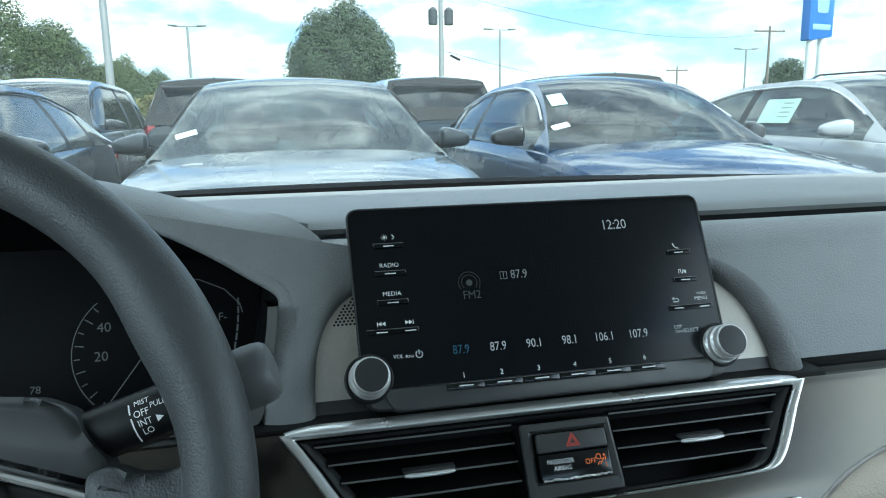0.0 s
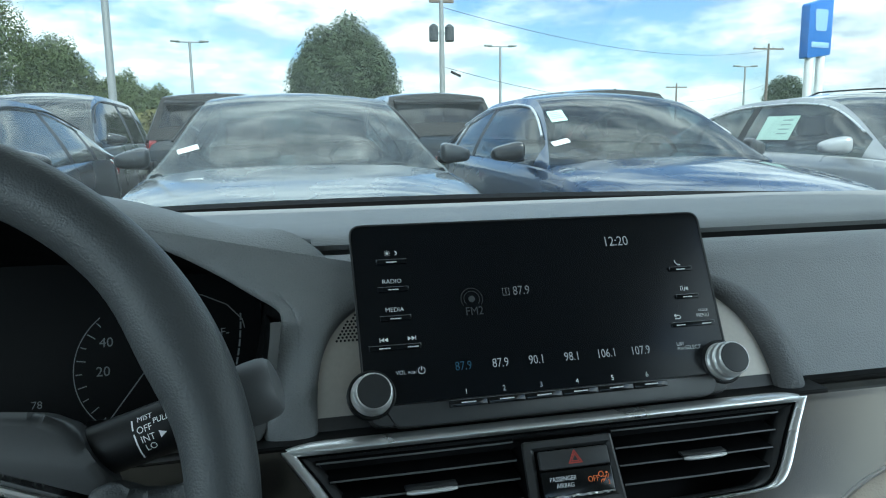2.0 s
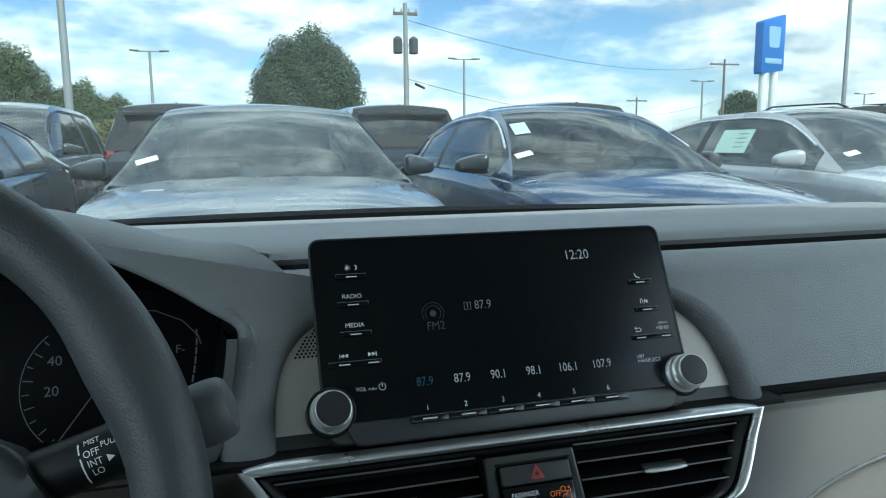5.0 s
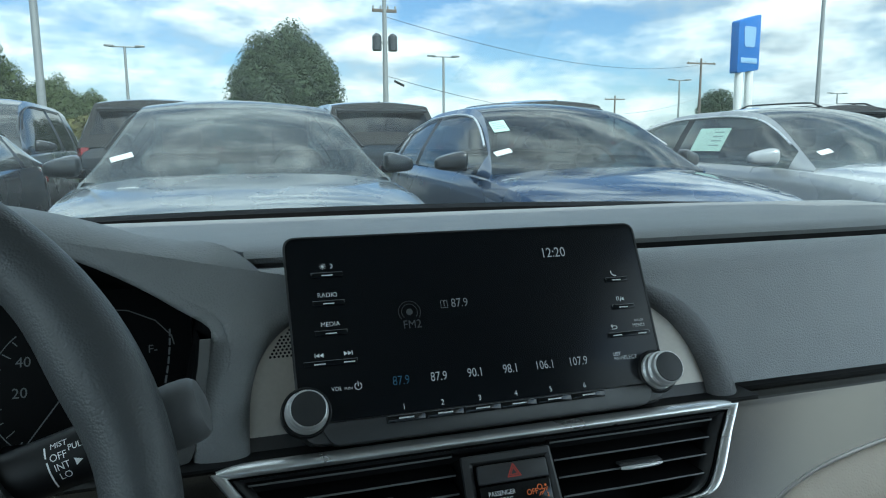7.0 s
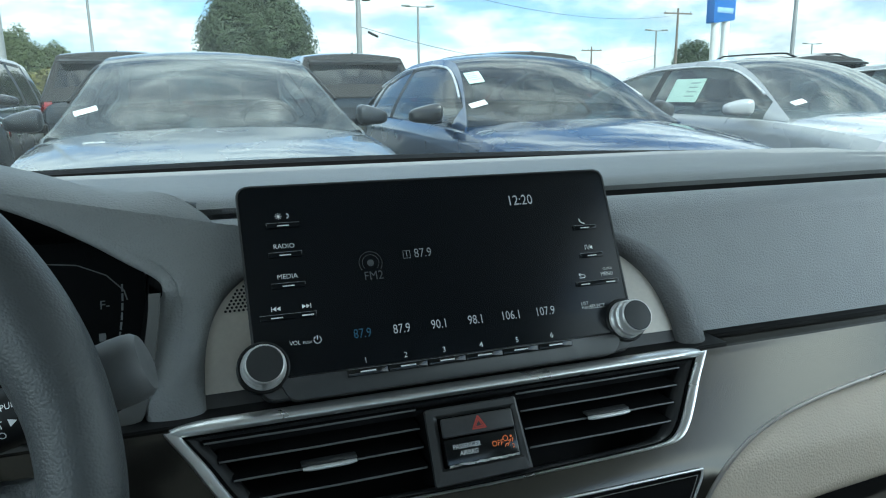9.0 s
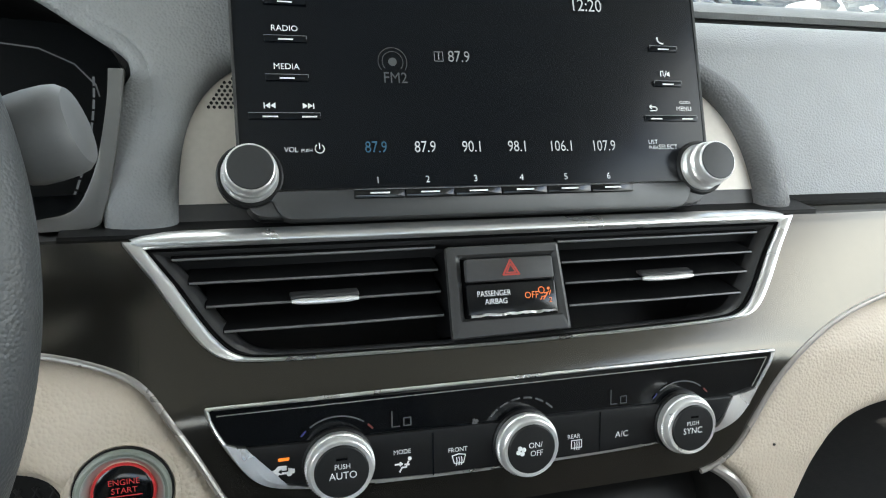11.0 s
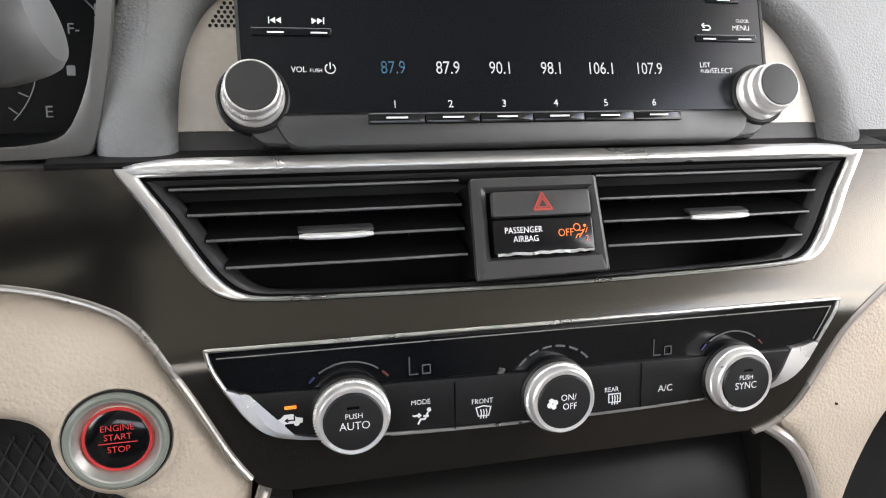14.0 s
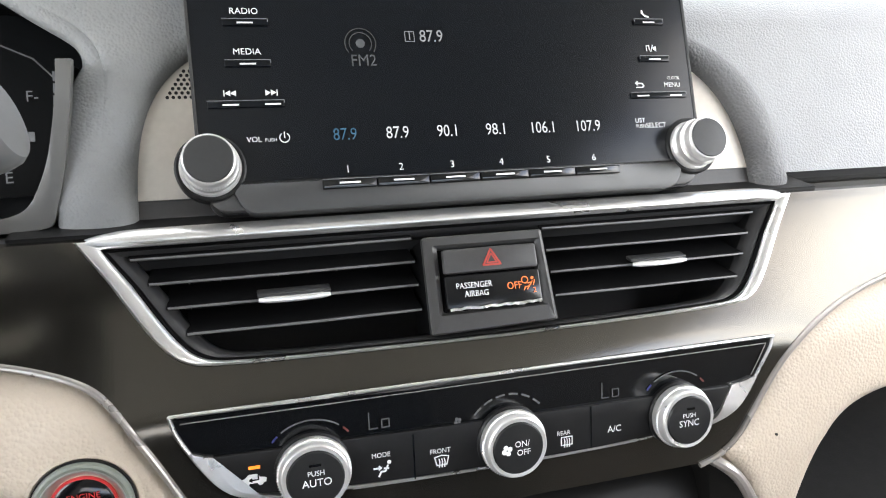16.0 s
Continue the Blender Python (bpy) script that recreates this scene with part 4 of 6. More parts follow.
# the highlight on the glass edge, drawn as a raised pale line
part("glass_edge_shine", strokes([[(-0.1375, -0.0022), (0.1368, -0.0022), (0.1325, -0.0105), (0.1285, -0.0172)]], 0.0005, 0.0016), M_BEAD, clim, "highlight of the black glass edge drawn as a thin line")
part("key_bank", prism([(-0.1130, -0.0352), (-0.0900, -0.0380), (-0.0450, -0.0402), (0.0, -0.0408), (0.0450, -0.0406), (0.0880, -0.0390), (0.1040, -0.0372), (0.1125, -0.0290), (0.1160, -0.0210), (0.05, -0.0203), (-0.05, -0.0188), (-0.1262, -0.0172), (-0.1238, -0.0250), (-0.1190, -0.0315)], 0.0, 0.0028, 0.0006), M_BLACK, clim, "matt black key row")
wedge_l = chaikin([(-0.0960, -0.0386), (-0.1093, -0.0354), (-0.1170, -0.0332), (-0.1225, -0.0280), (-0.1250, -0.0225), (-0.1266, -0.0172)], 2) + [(-0.1300, -0.0166), (-0.1350, -0.0146)] + chaikin([(-0.1350, -0.0146), (-0.1308, -0.0225), (-0.1256, -0.0293), (-0.1200, -0.0342), (-0.1120, -0.0366), (-0.0960, -0.0388)], 1)[1:]
wedge_r = chaikin([(0.0980, -0.0388), (0.1062, -0.0362), (0.1102, -0.0310), (0.1130, -0.0255), (0.1160, -0.0205)], 2) + [(0.1225, -0.0198), (0.1284, -0.0182)] + chaikin([(0.1304, -0.0190), (0.1236, -0.0285), (0.1164, -0.0346), (0.1060, -0.0384), (0.0980, -0.0396)], 1)
for corner in (wedge_l, list(reversed(wedge_r))):
    bm = bmesh.new()
    low, high = [bm.verts.new((x, v, 0.0004)) for x, v in corner], [bm.verts.new((x, v, 0.0024 + 0.0018 * min(1.0, max(0.0, (-0.012 - v) / 0.02)))) for x, v in corner]
    for i in range(len(corner)):
        bm.faces.new((low[i - 1], low[i], high[i], high[i - 1]))
    bm.faces.new(high)
    bmesh.ops.triangulate(bm, faces=[f for f in bm.faces if len(f.verts) > 4])
    part("corner_wedge", bm, M_LINE, clim, "matt silver corner wedge", angle=25)
for x in (-0.0452, 0.0393):
    part("key_gap", strokes([[(x, -0.0205), (x, -0.0410)]], 0.0006, 0.0031), M_SCREEN, clim)
part("key_bead", strokes([[(-0.0720, -0.0400), (-0.0453, -0.0408)]], 0.0008, 0.0034), M_LINE, clim)
part("key_bead", strokes([[(-0.0447, -0.0408), (-0.0160, -0.0412)]], 0.0008, 0.0034), M_LINE, clim)
part("key_bead", strokes([[(0.0150, -0.0412), (0.0390, -0.0408)]], 0.0008, 0.0034), M_LINE, clim)
part("key_bead", strokes([[(0.0396, -0.0408), (0.0690, -0.0402)]], 0.0008, 0.0034), M_LINE, clim)


M_CLIMCAP = mat("climate_knob_cap", (0.0105, 0.0105, 0.011), 0.42, vary=0.08, scale=60, spec=0.35)


def climate_knob(x, v, words):
    k = part("knob", lathe([(0.0158, 0.0), (0.0158, 0.0034), (0.0150, 0.0040)], 40, cx=x, cy=v), M_BLACK, clim, "rotary climate knob")
    prof = [(0.0145, 0.0030), (0.0146, 0.0046), (0.0147, 0.0052), (0.0147, 0.0056), (0.0147, 0.0068), (0.0147, 0.0080), (0.0144, 0.0084), (0.0143, 0.0090), (0.0141, 0.0106), (0.0138, 0.0117), (0.0132, 0.0123), (0.0118, 0.0121)]
    part("knob_ring", lathe(prof, 150, 0.0006, (3, 4, 5), cx=x, cy=v), M_SILVER, k, "knurled silver ring", angle=14)
    part("knob_cap", lathe([(0.0117, 0.010), (0.0117, 0.0124), (0.0111, 0.0131), (0.0050, 0.0133)], 48, cx=x, cy=v), M_CLIMCAP, k, "matt black cap")
    for s, size, dx, dv in words:
        writing(s, size * 0.90, x + dx, v + dv, M_WHITE, k, 0.0136, squeeze=0.95)
    return k


k = climate_knob(-0.0880, -0.0285, (("PUSH", 0.0034, 0.0002, 0.0026), ("AUTO", 0.0050, 0.0004, -0.0014)))
part("lamp_slot", strokes([[(-0.0900, -0.0225), (-0.0860, -0.0225)]], 0.0010, 0.0136), M_GLOSS, k)
k = climate_knob(-0.0008, -0.0300, (("ON/", 0.0043, 0.0014, 0.0021), ("OFF", 0.0043, 0.0020, -0.0018)))
bm = bmesh.new()
for i in range(4):
    a = math.pi / 2 * i + 0.4
    lathe([(0.0011, 0.0132), (0.0011, 0.0136)], 10, bm=bm, cx=-0.0008 - 0.0056 + 0.0014 * math.cos(a), cy=-0.0300 + 0.0014 * math.sin(a))
part("fan_symbol", bm, M_WHITE, k, smooth=False)
k = climate_knob(0.0853, -0.0305, (("PUSH", 0.0034, -0.0008, 0.0028), ("SYNC", 0.0050, -0.0008, -0.0010)))
part("lamp_slot", strokes([[(0.0835, -0.0245), (0.0871, -0.0245)]], 0.0010, 0.0136), M_GLOSS, k)
for x, v, s in ((-0.0596, -0.0274, "MODE"), (-0.0335, -0.0298, "FRONT"), (0.0252, -0.0310, "REAR")):
    writing(s, 0.0030, x, v, M_WHITE, clim, 0.0032, squeeze=0.95)
writing("A/C", 0.0044, 0.0513, -0.0330, M_WHITE, clim, 0.0032)
bm = strokes([[(-0.0628, -0.0330), (-0.0598, -0.0330)], [(-0.0606, -0.0323), (-0.0598, -0.0330), (-0.0606, -0.0337)], [(-0.0568, -0.0322), (-0.0580, -0.0347)], [(-0.0580, -0.0347), (-0.0598, -0.0347), (-0.0608, -0.0366)], [(-0.0566, -0.0336), (-0.0584, -0.0334)]], 0.0008, 0.0032)
lathe([(0.0009, 0.003), (0.0009, 0.0033)], 10, bm=bm, cx=-0.0562, cy=-0.0309)
part("airflow_symbol", bm, M_WHITE, clim, smooth=False)
bm = strokes([[(-0.0362, -0.0325), (-0.0330, -0.0318), (-0.0298, -0.0325), (-0.0308, -0.0362), (-0.0352, -0.0362), (-0.0362, -0.0325)]] + [[(-0.0342 + i * 0.0012, -0.0334), (-0.0339 + i * 0.0012, -0.0348), (-0.0342 + i * 0.0012, -0.0372)] for i in range(3)], 0.0005, 0.0032)
part("demist_symbol", bm, M_WHITE, clim, smooth=False)
bm = strokes([[(0.0240, -0.0330), (0.0294, -0.0330), (0.0294, -0.0368), (0.0240, -0.0368), (0.0240, -0.0330)]] + [[(0.0256 + i * 0.0012, -0.0338), (0.0258 + i * 0.0012, -0.0350), (0.0256 + i * 0.0012, -0.0378)] for i in range(3)], 0.0005, 0.0032)
part("rear_demist_symbol", bm, M_WHITE, clim, smooth=False)
part("recirculation_lamp", prism(rounded([(-0.1136, -0.0245), (-0.1090, -0.0245), (-0.1090, -0.0233), (-0.1136, -0.0233)], 0.0004), 0.002, 0.0033), M_AMBER, clim, "lit amber lamp")
bm = flat([[(-0.1172, -0.0305), (-0.1070, -0.0305), (-0.1068, -0.0286), (-0.1092, -0.0280), (-0.1106, -0.0266), (-0.1138, -0.0266), (-0.1152, -0.0280), (-0.1172, -0.0286)]], 0.0032)
lathe([(0.0012, 0.003), (0.0012, 0.0033)], 12, bm=bm, cx=-0.1148, cy=-0.0304)
lathe([(0.0012, 0.003), (0.0012, 0.0033)], 12, bm=bm, cx=-0.1092, cy=-0.0304)
sym = part("recirculation_symbol", bm, M_WHITE, clim, smooth=False)
part("arrow", strokes([[(-0.1100, -0.0274), (-0.1100, -0.0290), (-0.1134, -0.0290)], [(-0.1126, -0.0284), (-0.1134, -0.0290), (-0.1126, -0.0296)]], 0.0006, 0.0035), M_BLACK, clim, smooth=False)


def seven_lo(x, v, h, material):
    paths = [[(x - 0.0042, v + h), (x - 0.0042, v + 0.0002)], [(x - 0.0042, v - 0.0002), (x - 0.0042, v - h)], [(x - 0.0040, v - h), (x - 0.0008, v - h)],
             [(x + 0.0012, v - 0.0002), (x + 0.0012, v - h)], [(x + 0.0044, v - 0.0002), (x + 0.0044, v - h)], [(x + 0.0014, v), (x + 0.0042, v)], [(x + 0.0014, v - h), (x + 0.0042, v - h)]]
    part("temperature_readout", strokes(paths, 0.0006, 0.0016), material, clim, "dim lit segments", smooth=False)


M_SEG = mat("dim_segments", (0.035, 0.036, 0.038), 0.5, emit=(0.8, 0.9, 1.0), emit_strength=0.003)
seven_lo(-0.0594, -0.0122, 0.0036, M_SEG)
seven_lo(0.0500, -0.0142, 0.0036, M_SEG)
for x, v in ((-0.0880, -0.0285), (0.0853, -0.0305)):
    part("dial_arc", ribbon(arc(x, v, 0.0205, 55, 125, 14), 0.0007, 0.0016), M_GREYMARK, clim)
    part("cold_mark", ribbon(arc(x, v, 0.0205, 131, 140, 2), 0.0009, 0.0016), M_BLUEMARK, clim)
    part("warm_mark", ribbon(arc(x, v, 0.0205, 40, 49, 2), 0.0009, 0.0016), M_WARM, clim)
for i in range(6):
    part("fan_bar", ribbon(arc(-0.0008, -0.0300, 0.0208, 140 - i * 17, 128 - i * 17, 3), 0.0009, 0.0016), M_GREYMARK, clim)

bm = bmesh.new()
for i in range(4):
    a = math.pi / 2 * i + 0.5
    lathe([(0.0008, 0.0012), (0.0008, 0.0016)], 8, bm=bm, cx=-0.0245 + 0.0010 * math.cos(a), cy=-0.0182 + 0.0010 * math.sin(a))
part("fan_mark", bm, M_GREYMARK, clim, "dim small fan mark", smooth=False)

# ---------------------------------------------------------------- start button, console
M_LID = mat("satin_black_lid", (0.008, 0.0078, 0.0074), 0.40, spec=0.16, vary=0.1, scale=30, bump=0.1, bump_scale=1500, dist=0.0002)
M_DISH = mat("satin_dish", (0.46, 0.46, 0.43), 0.34, metal=0.6, vary=0.03, scale=60)
st = thing("engine_start_button", "round black start button with a lit red ring", "start button", plane_at(-0.1750, -0.0622, 0.8684, 16))
part("boss", lathe([(0.0250, -0.008), (0.0228, -0.0030), (0.0212, -0.0010), (0.0199, -0.0004), (0.0192, -0.0010), (0.0191, -0.006)], 64), M_BEIGE, st, "raised beige boss round the button")
part("outer_ring", lathe([(0.0186, -0.010), (0.0186, 0.0012), (0.0182, 0.0026), (0.0172, 0.0030), (0.0160, 0.0024), (0.0159, -0.0035)], 64), M_RINGGREY, st, "grey-green outer ring")
part("gap_ring", lathe([(0.0193, -0.005), (0.0193, 0.0006), (0.0186, 0.0006), (0.0186, -0.005)], 64), M_BLACK, st, "thin black gap round the button")
part("silver_bezel", lathe([(0.0160, -0.004), (0.0160, 0.0025), (0.0153, 0.0024), (0.0126, -0.0016)], 64), M_DISH, st, "dished silver bezel")
part("lit_ring", lathe([(0.0124, -0.005), (0.0124, -0.0006), (0.0122, -0.0002), (0.0116, -0.0002), (0.0114, -0.0005)], 64), M_REDRING, st, "glowing red ring")
cap = part("cap", lathe([(0.0113, -0.004), (0.0113, -0.0004), (0.0106, 0.0), (0.0050, 0.0002)], 48), M_GLOSS, st, "gloss black push cap")
writing("ENGINE", 0.0034, 0.0004, 0.0047, M_REDRING, cap, 0.0006)
writing("START", 0.0034, 0.0004, 0.0012, M_REDRING, cap, 0.0006)
part("rule", strokes([[(-0.0064, -0.0010), (0.0070, -0.0010)]], 0.0004, 0.0006), M_REDRING, cap)
writing("STOP", 0.0034, 0.0004, -0.0036, M_REDRING, cap, 0.0006)

bin_ = thing("storage_compartment", "dark grey console storage compartment with a closed sloping lid", "storage compartment")
# local axes are the world's; the lid leans towards the cabin and is bowed across
secs = []
for x in np.linspace(-0.112, 0.1165, 13):
    k = 0.008 * (x / 0.115) ** 2
    secs.append([(x, -0.120 + k, 0.700), (x, -0.088 + k, 0.760), (x, -0.066 + k, 0.800), (x, -0.056 + k, 0.814), (x, -0.048 + k, 0.8195), (x, -0.036 + k, 0.8205), (x, -0.01, 0.8205), (x, -0.01, 0.70)])
part("lid", loft(secs), M_LID, bin_, "smooth dark grey lid", angle=50)
part("surround", boxed(-0.17, 0.17, -0.030, 0.05, 0.70, 0.842), M_LOUVRE, bin_, "black cavity above the lid")
for s, edge_ in ((-1, [(-0.1225, 0.838), (-0.127, 0.830), (-0.1315, 0.815), (-0.1345, 0.79), (-0.138, 0.74), (-0.139, 0.70)]), (1, [(0.104, 0.8400), (0.1150, 0.8370), (0.1240, 0.8285), (0.1305, 0.8165), (0.1343, 0.805), (0.1358, 0.788), (0.1372, 0.760), (0.138, 0.70)])):
    pts = [(x, trim_y(x, z) - 0.001 - 0.12 * max(0.0, 0.83 - z), z) for x, z in edge_]
    pts[0] = (pts[0][0], pts[0][1] + 0.010, pts[0][2])
    dn = []
    for p, q in zip(pts, pts[1:]):
        dn += [tuple(Vector(p).lerp(Vector(q), i / 5)) for i in range(5)]
    dn = [Vector(p) for p in dn + [pts[-1]]]
    for _ in range(6):
        dn = dn[:1] + [(a + b * 2 + c) / 4 for a, b, c in zip(dn, dn[1:], dn[2:])] + dn[-1:]
    part("side_trim", tube(dn, 0.0030, 10), M_BEAD, bin_, "satin taupe side trim")
    inner_x = s * (0.1125 if s < 0 else 0.117)
    secs = [[(x, y + 0.002, z), (x, y + 0.03, z), (inner_x, y + 0.04, z - 0.004), (inner_x, y + 0.016, z - 0.004)] for x, y, z in pts]
    part("cheek", loft(secs), M_LID, bin_, "dark grey side cheek")

M_QUILT = mat("footwell_rubber", (0.014, 0.014, 0.014), 0.6, vary=0.1, scale=60)
lin = part("footwell_lining", boxed(-0.36, -0.145, -0.001, 0.004, -0.16, 0.02), M_CARPET, dash, "black lining with raised diamond ribs")
lin.matrix_local = pose(0, -0.020, 0.845, -12, 0, 0)
for i in range(34):
    for s in (-1, 1):
        x = -0.40 + i * 0.0075
        rib = part("rib", tube([(x, -0.0012, -0.05 - s * 0.05), (x + 0.055, -0.0012, -0.05 + s * 0.05)], 0.0008, 6), M_QUILT, lin)

# ---------------------------------------------------------------- instrument cluster and its hood
CX = -0.370
M_BEZEL = mat("satin_bezel_grey", (0.13, 0.128, 0.123), 0.42, metal=0.3, vary=0.04, scale=30)
# edge of the opening over the dials, driver's right half, from its foot to the crown
half = chaikin([(-0.1850, 0.9500), (-0.1805, 0.9720), (-0.1765, 0.9920), (-0.1725, 1.0100), (-0.1700, 1.0225), (-0.1730, 1.0280), (-0.1875, 1.0365), (-0.2080, 1.0500), (-0.2400, 1.0670), (-0.2800, 1.0820), (-0.3250, 1.0900), (CX, 1.0920)], 2)
inner = half + [(2 * CX - x, z) for x, z in reversed(half[:-1])]


def hood_row(out_by, lift, back=0.0, drop=0.0):
    """One line of the hood's skin, out_by from the opening; it lies on the leaning pad and rolls back over the crown."""
    res = []
    for i, (x, z) in enumerate(inner):
        a, b = Vector(inner[max(0, i - 1)]), Vector(inner[min(len(inner) - 1, i + 1)])
        t = (b - a).normalized()
        nx, nz = t.y, -t.x
        if nx * (x - CX) + nz * (z - 0.98) < 0:
            nx, nz = -nx, -nz
        crown_w = max(0.0, min(1.0, (abs(-0.180 - CX) - abs(x - CX)) / 0.105))
        crown_w = crown_w * crown_w * (3 - 2 * crown_w)
        foot = max(0.0, min(1.0, (1.0 - z) / 0.03))
        d = min(out_by, 0.026) if foot > 0.5 else out_by
        if lift > 0 or out_by > 0.02:
            low = max(0.0, min(1.0, (1.015 - z) / 0.04))
            lift_here = lift + (max(lift, 0.0042) + 0.0030 - lift) * low if out_by < 0.028 else lift
        else:
            lift_here = lift
        px, pz = x + nx * d, z + nz * d
        y = 0.012 + (pz - 0.947) * 0.44 - lift_here
        res.append((px, y + back * crown_w, pz - drop * crown_w))
    return res


rows = [hood_row(0.0, -0.006), hood_row(0.0004, -0.001), hood_row(0.0018, 0.0024), hood_row(0.0045, 0.0042), hood_row(0.0090, 0.0046, 0.002), hood_row(0.0150, 0.0038, 0.008, 0.001), hood_row(0.0220, 0.0020, 0.024, 0.006), hood_row(0.0300, -0.0030, 0.060, 0.018), hood_row(0.0380, -0.0110, 0.110, 0.045), hood_row(0.0440, -0.0200, 0.170, 0.085)]
hood = part("cluster_hood", loft(rows, caps=False, closed=False), M_PAD_HALF_SHADE, dash, "grained grey hood over the instruments", angle=70)
part("hood_lining", loft([hood_row(-0.012, -0.110, 0.0, 0.050), hood_row(-0.007, -0.060, 0.0, 0.022), hood_row(-0.004, -0.030, 0.0, 0.006), hood_row(0.0, -0.0055)], caps=False, closed=False), M_LOUVRE, dash, "black inside of the hood")
def spread(pts, n):
    """n points evenly along a path."""
    ds = [0.0]
    for a, b in zip(pts, pts[1:]):
        ds.append(ds[-1] + (b - a).length)
    out = []
    for i in range(n):
        t = ds[-1] * i / (n - 1)
        k = max(j for j in range(len(ds) - 1) if ds[j] <= t + 1e-9)
        out.append(pts[k].lerp(pts[k + 1], min(1.0, (t - ds[k]) / max(1e-9, ds[k + 1] - ds[k]))))
    return out


edge_a = spread([Vector(p) for p, (x, z) in zip(hood_row(0.0090, 0.0046, 0.002), inner) if x > -0.262 and 0.985 < z], 24)
edge_b = spread([SCREEN @ Vector(p) for p in reversed(lip_left) if -0.002 < p[1]], 24)
bridge = [[a.lerp(b, t) - Vector((0, 0.0015 * math.sin(math.pi * t), 0)) for a, b in zip(edge_a, edge_b)] for t in (0, 0.2, 0.4, 0.6, 0.8, 1)]
part("hood_shoulder", loft(bridge, caps=False, closed=False), M_PAD_HALF_SHADE, dash, "grained grey leather between hood and screen alcove", angle=70)
DRIVER = Vector((-0.16, -0.397, 1.135))


def nearer(m, eye, k):
    """The same thing k times as far from the driver's eye, and k times as large."""
    return Matrix.Translation(eye) @ Matrix.Scale(k, 4) @ Matrix.Translation(-eye) @ m


clu = thing("instrument_cluster", "black instrument cluster with white speedometer scale and fuel bar", "instrument cluster", nearer(plane_at(CX, 0.095, 0.985, 20), DRIVER, 1.06))
part("face", prism(rounded([(-0.20, -0.075), (0.178, -0.075), (0.186, 0.04), (0.15, 0.072), (-0.15, 0.072), (-0.20, 0.04)], 0.01), -0.02, 0.0), M_DIAL, clu, "black dial face")
part("lower_shroud", boxed(-0.21, 0.10, -0.10, -0.052, -0.01, 0.035, 0.004), M_DARK, clu, "dark grey lower shroud")
bez_out = [(-0.1705, 0.0680), (-0.1713, 0.0600), (-0.1746, 0.0380), (-0.1790, 0.0155), (-0.1835, 0.0005), (-0.1870, -0.0020), (-0.2012, -0.0026), (-0.2177, -0.0031), (-0.300, -0.0045)]
bez_in = [(-0.300, 0.0010), (-0.2171, 0.0021), (-0.2069, 0.0028), (-0.1964, 0.0049), (-0.1907, 0.0100), (-0.1842, 0.0246), (-0.1809, 0.0379), (-0.1775, 0.0560), (-0.1765, 0.0680)]
BEZ = plane_at(0, 0.008, 0.960, 15)
ob = part("bezel", prism(chaikin(bez_out, 2) + chaikin(bez_in, 2), -0.004, 0.001, 0.0006), M_BEZEL, clu, "satin grey bezel round the dials")
ob.matrix_local = clu.matrix_world.inverted() @ BEZ
wall = chaikin(bez_in, 2)
bm = loft([[(x, v, -0.002) for x, v in wall], [(x - 0.002, v + 0.003, -0.030) for x, v in wall], [(x - 0.007, v + 0.008, -0.110) for x, v in wall]], caps=False, closed=False)
ob = part("dial_shroud", bm, M_DIAL, clu, "black sloping shroud between bezel and dials")
ob.matrix_local = clu.matrix_world.inverted() @ BEZ
part("speed_scale", ribbon(arc(0.100, 0.002, 0.042, -45, 30, 14), 0.0006, 0.0006), M_LIT_DIM, clu)
for a in range(-40, 31, 14):
    part("tick", strokes([[(0.100 + q * math.cos(radians(a)), 0.002 + q * math.sin(radians(a))) for q in (0.0365, 0.041)]], 0.0007, 0.0006), M_LIT_DIM, clu)
writing("160", 0.0085, 0.1180, -0.0185, M_LIT_DIM, clu, 0.0006)
writing("140", 0.0085, 0.1240, -0.0030, M_LIT_DIM, clu, 0.0006)
part("fuel_symbol", prism(rounded([(0.1555, -0.0055), (0.1595, -0.0055), (0.1595, -0.0005), (0.1555, -0.0005)], 0.0006), 0.0, 0.0006), M_LIT_DIM, clu, "white fuel pump symbol")
spd = [(0.108 + (0.046) * math.cos(radians(a)), -0.002 + 0.046 * math.sin(radians(a))) for a in range(130, 236, 5)]
part("speed_scale", ribbon(spd, 0.0006, 0.0006), M_LIT_DIM, clu)
part("speed_scale", strokes([[(spd[-1]), (0.1080, -0.004)]], 0.0008, 0.0006), M_LIT_DIM, clu, "white pointer")
for i, a in enumerate(range(135, 236, 12)):
    r0 = 0.039 if i % 2 else 0.041
    part("tick", strokes([[(0.108 + r0 * math.cos(radians(a)), -0.002 + r0 * math.sin(radians(a))), (0.108 + 0.0445 * math.cos(radians(a)), -0.002 + 0.0445 * math.sin(radians(a)))]], 0.0007, 0.0006), M_LIT_DIM, clu)
writing("40", 0.0092, 0.0825, 0.0160, M_LIT_DIM, clu, 0.0006)
writing("20", 0.0092, 0.0805, -0.0035, M_LIT_DIM, clu, 0.0006)
for i in range(11):
    v = 0.030 - i * 0.0062
    part("fuel_bar", strokes([[(0.1710 - 0.00003 * i * i * 4, v), (0.1710 - 0.00003 * (i + 0.6) ** 2 * 4, v - 0.0042)]], 0.0012, 0.0006), M_LIT_DIM, clu)
part("dial_edge", strokes([[(0.120, 0.048), (0.145, 0.045), (0.162, 0.037), (0.172, 0.026), (0.1735, 0.020)]], 0.0008, 0.0006), M_GREYMARK, clu)
writing("F-", 0.0080, 0.1600, 0.0175, M_LIT_DIM, clu, 0.0006)
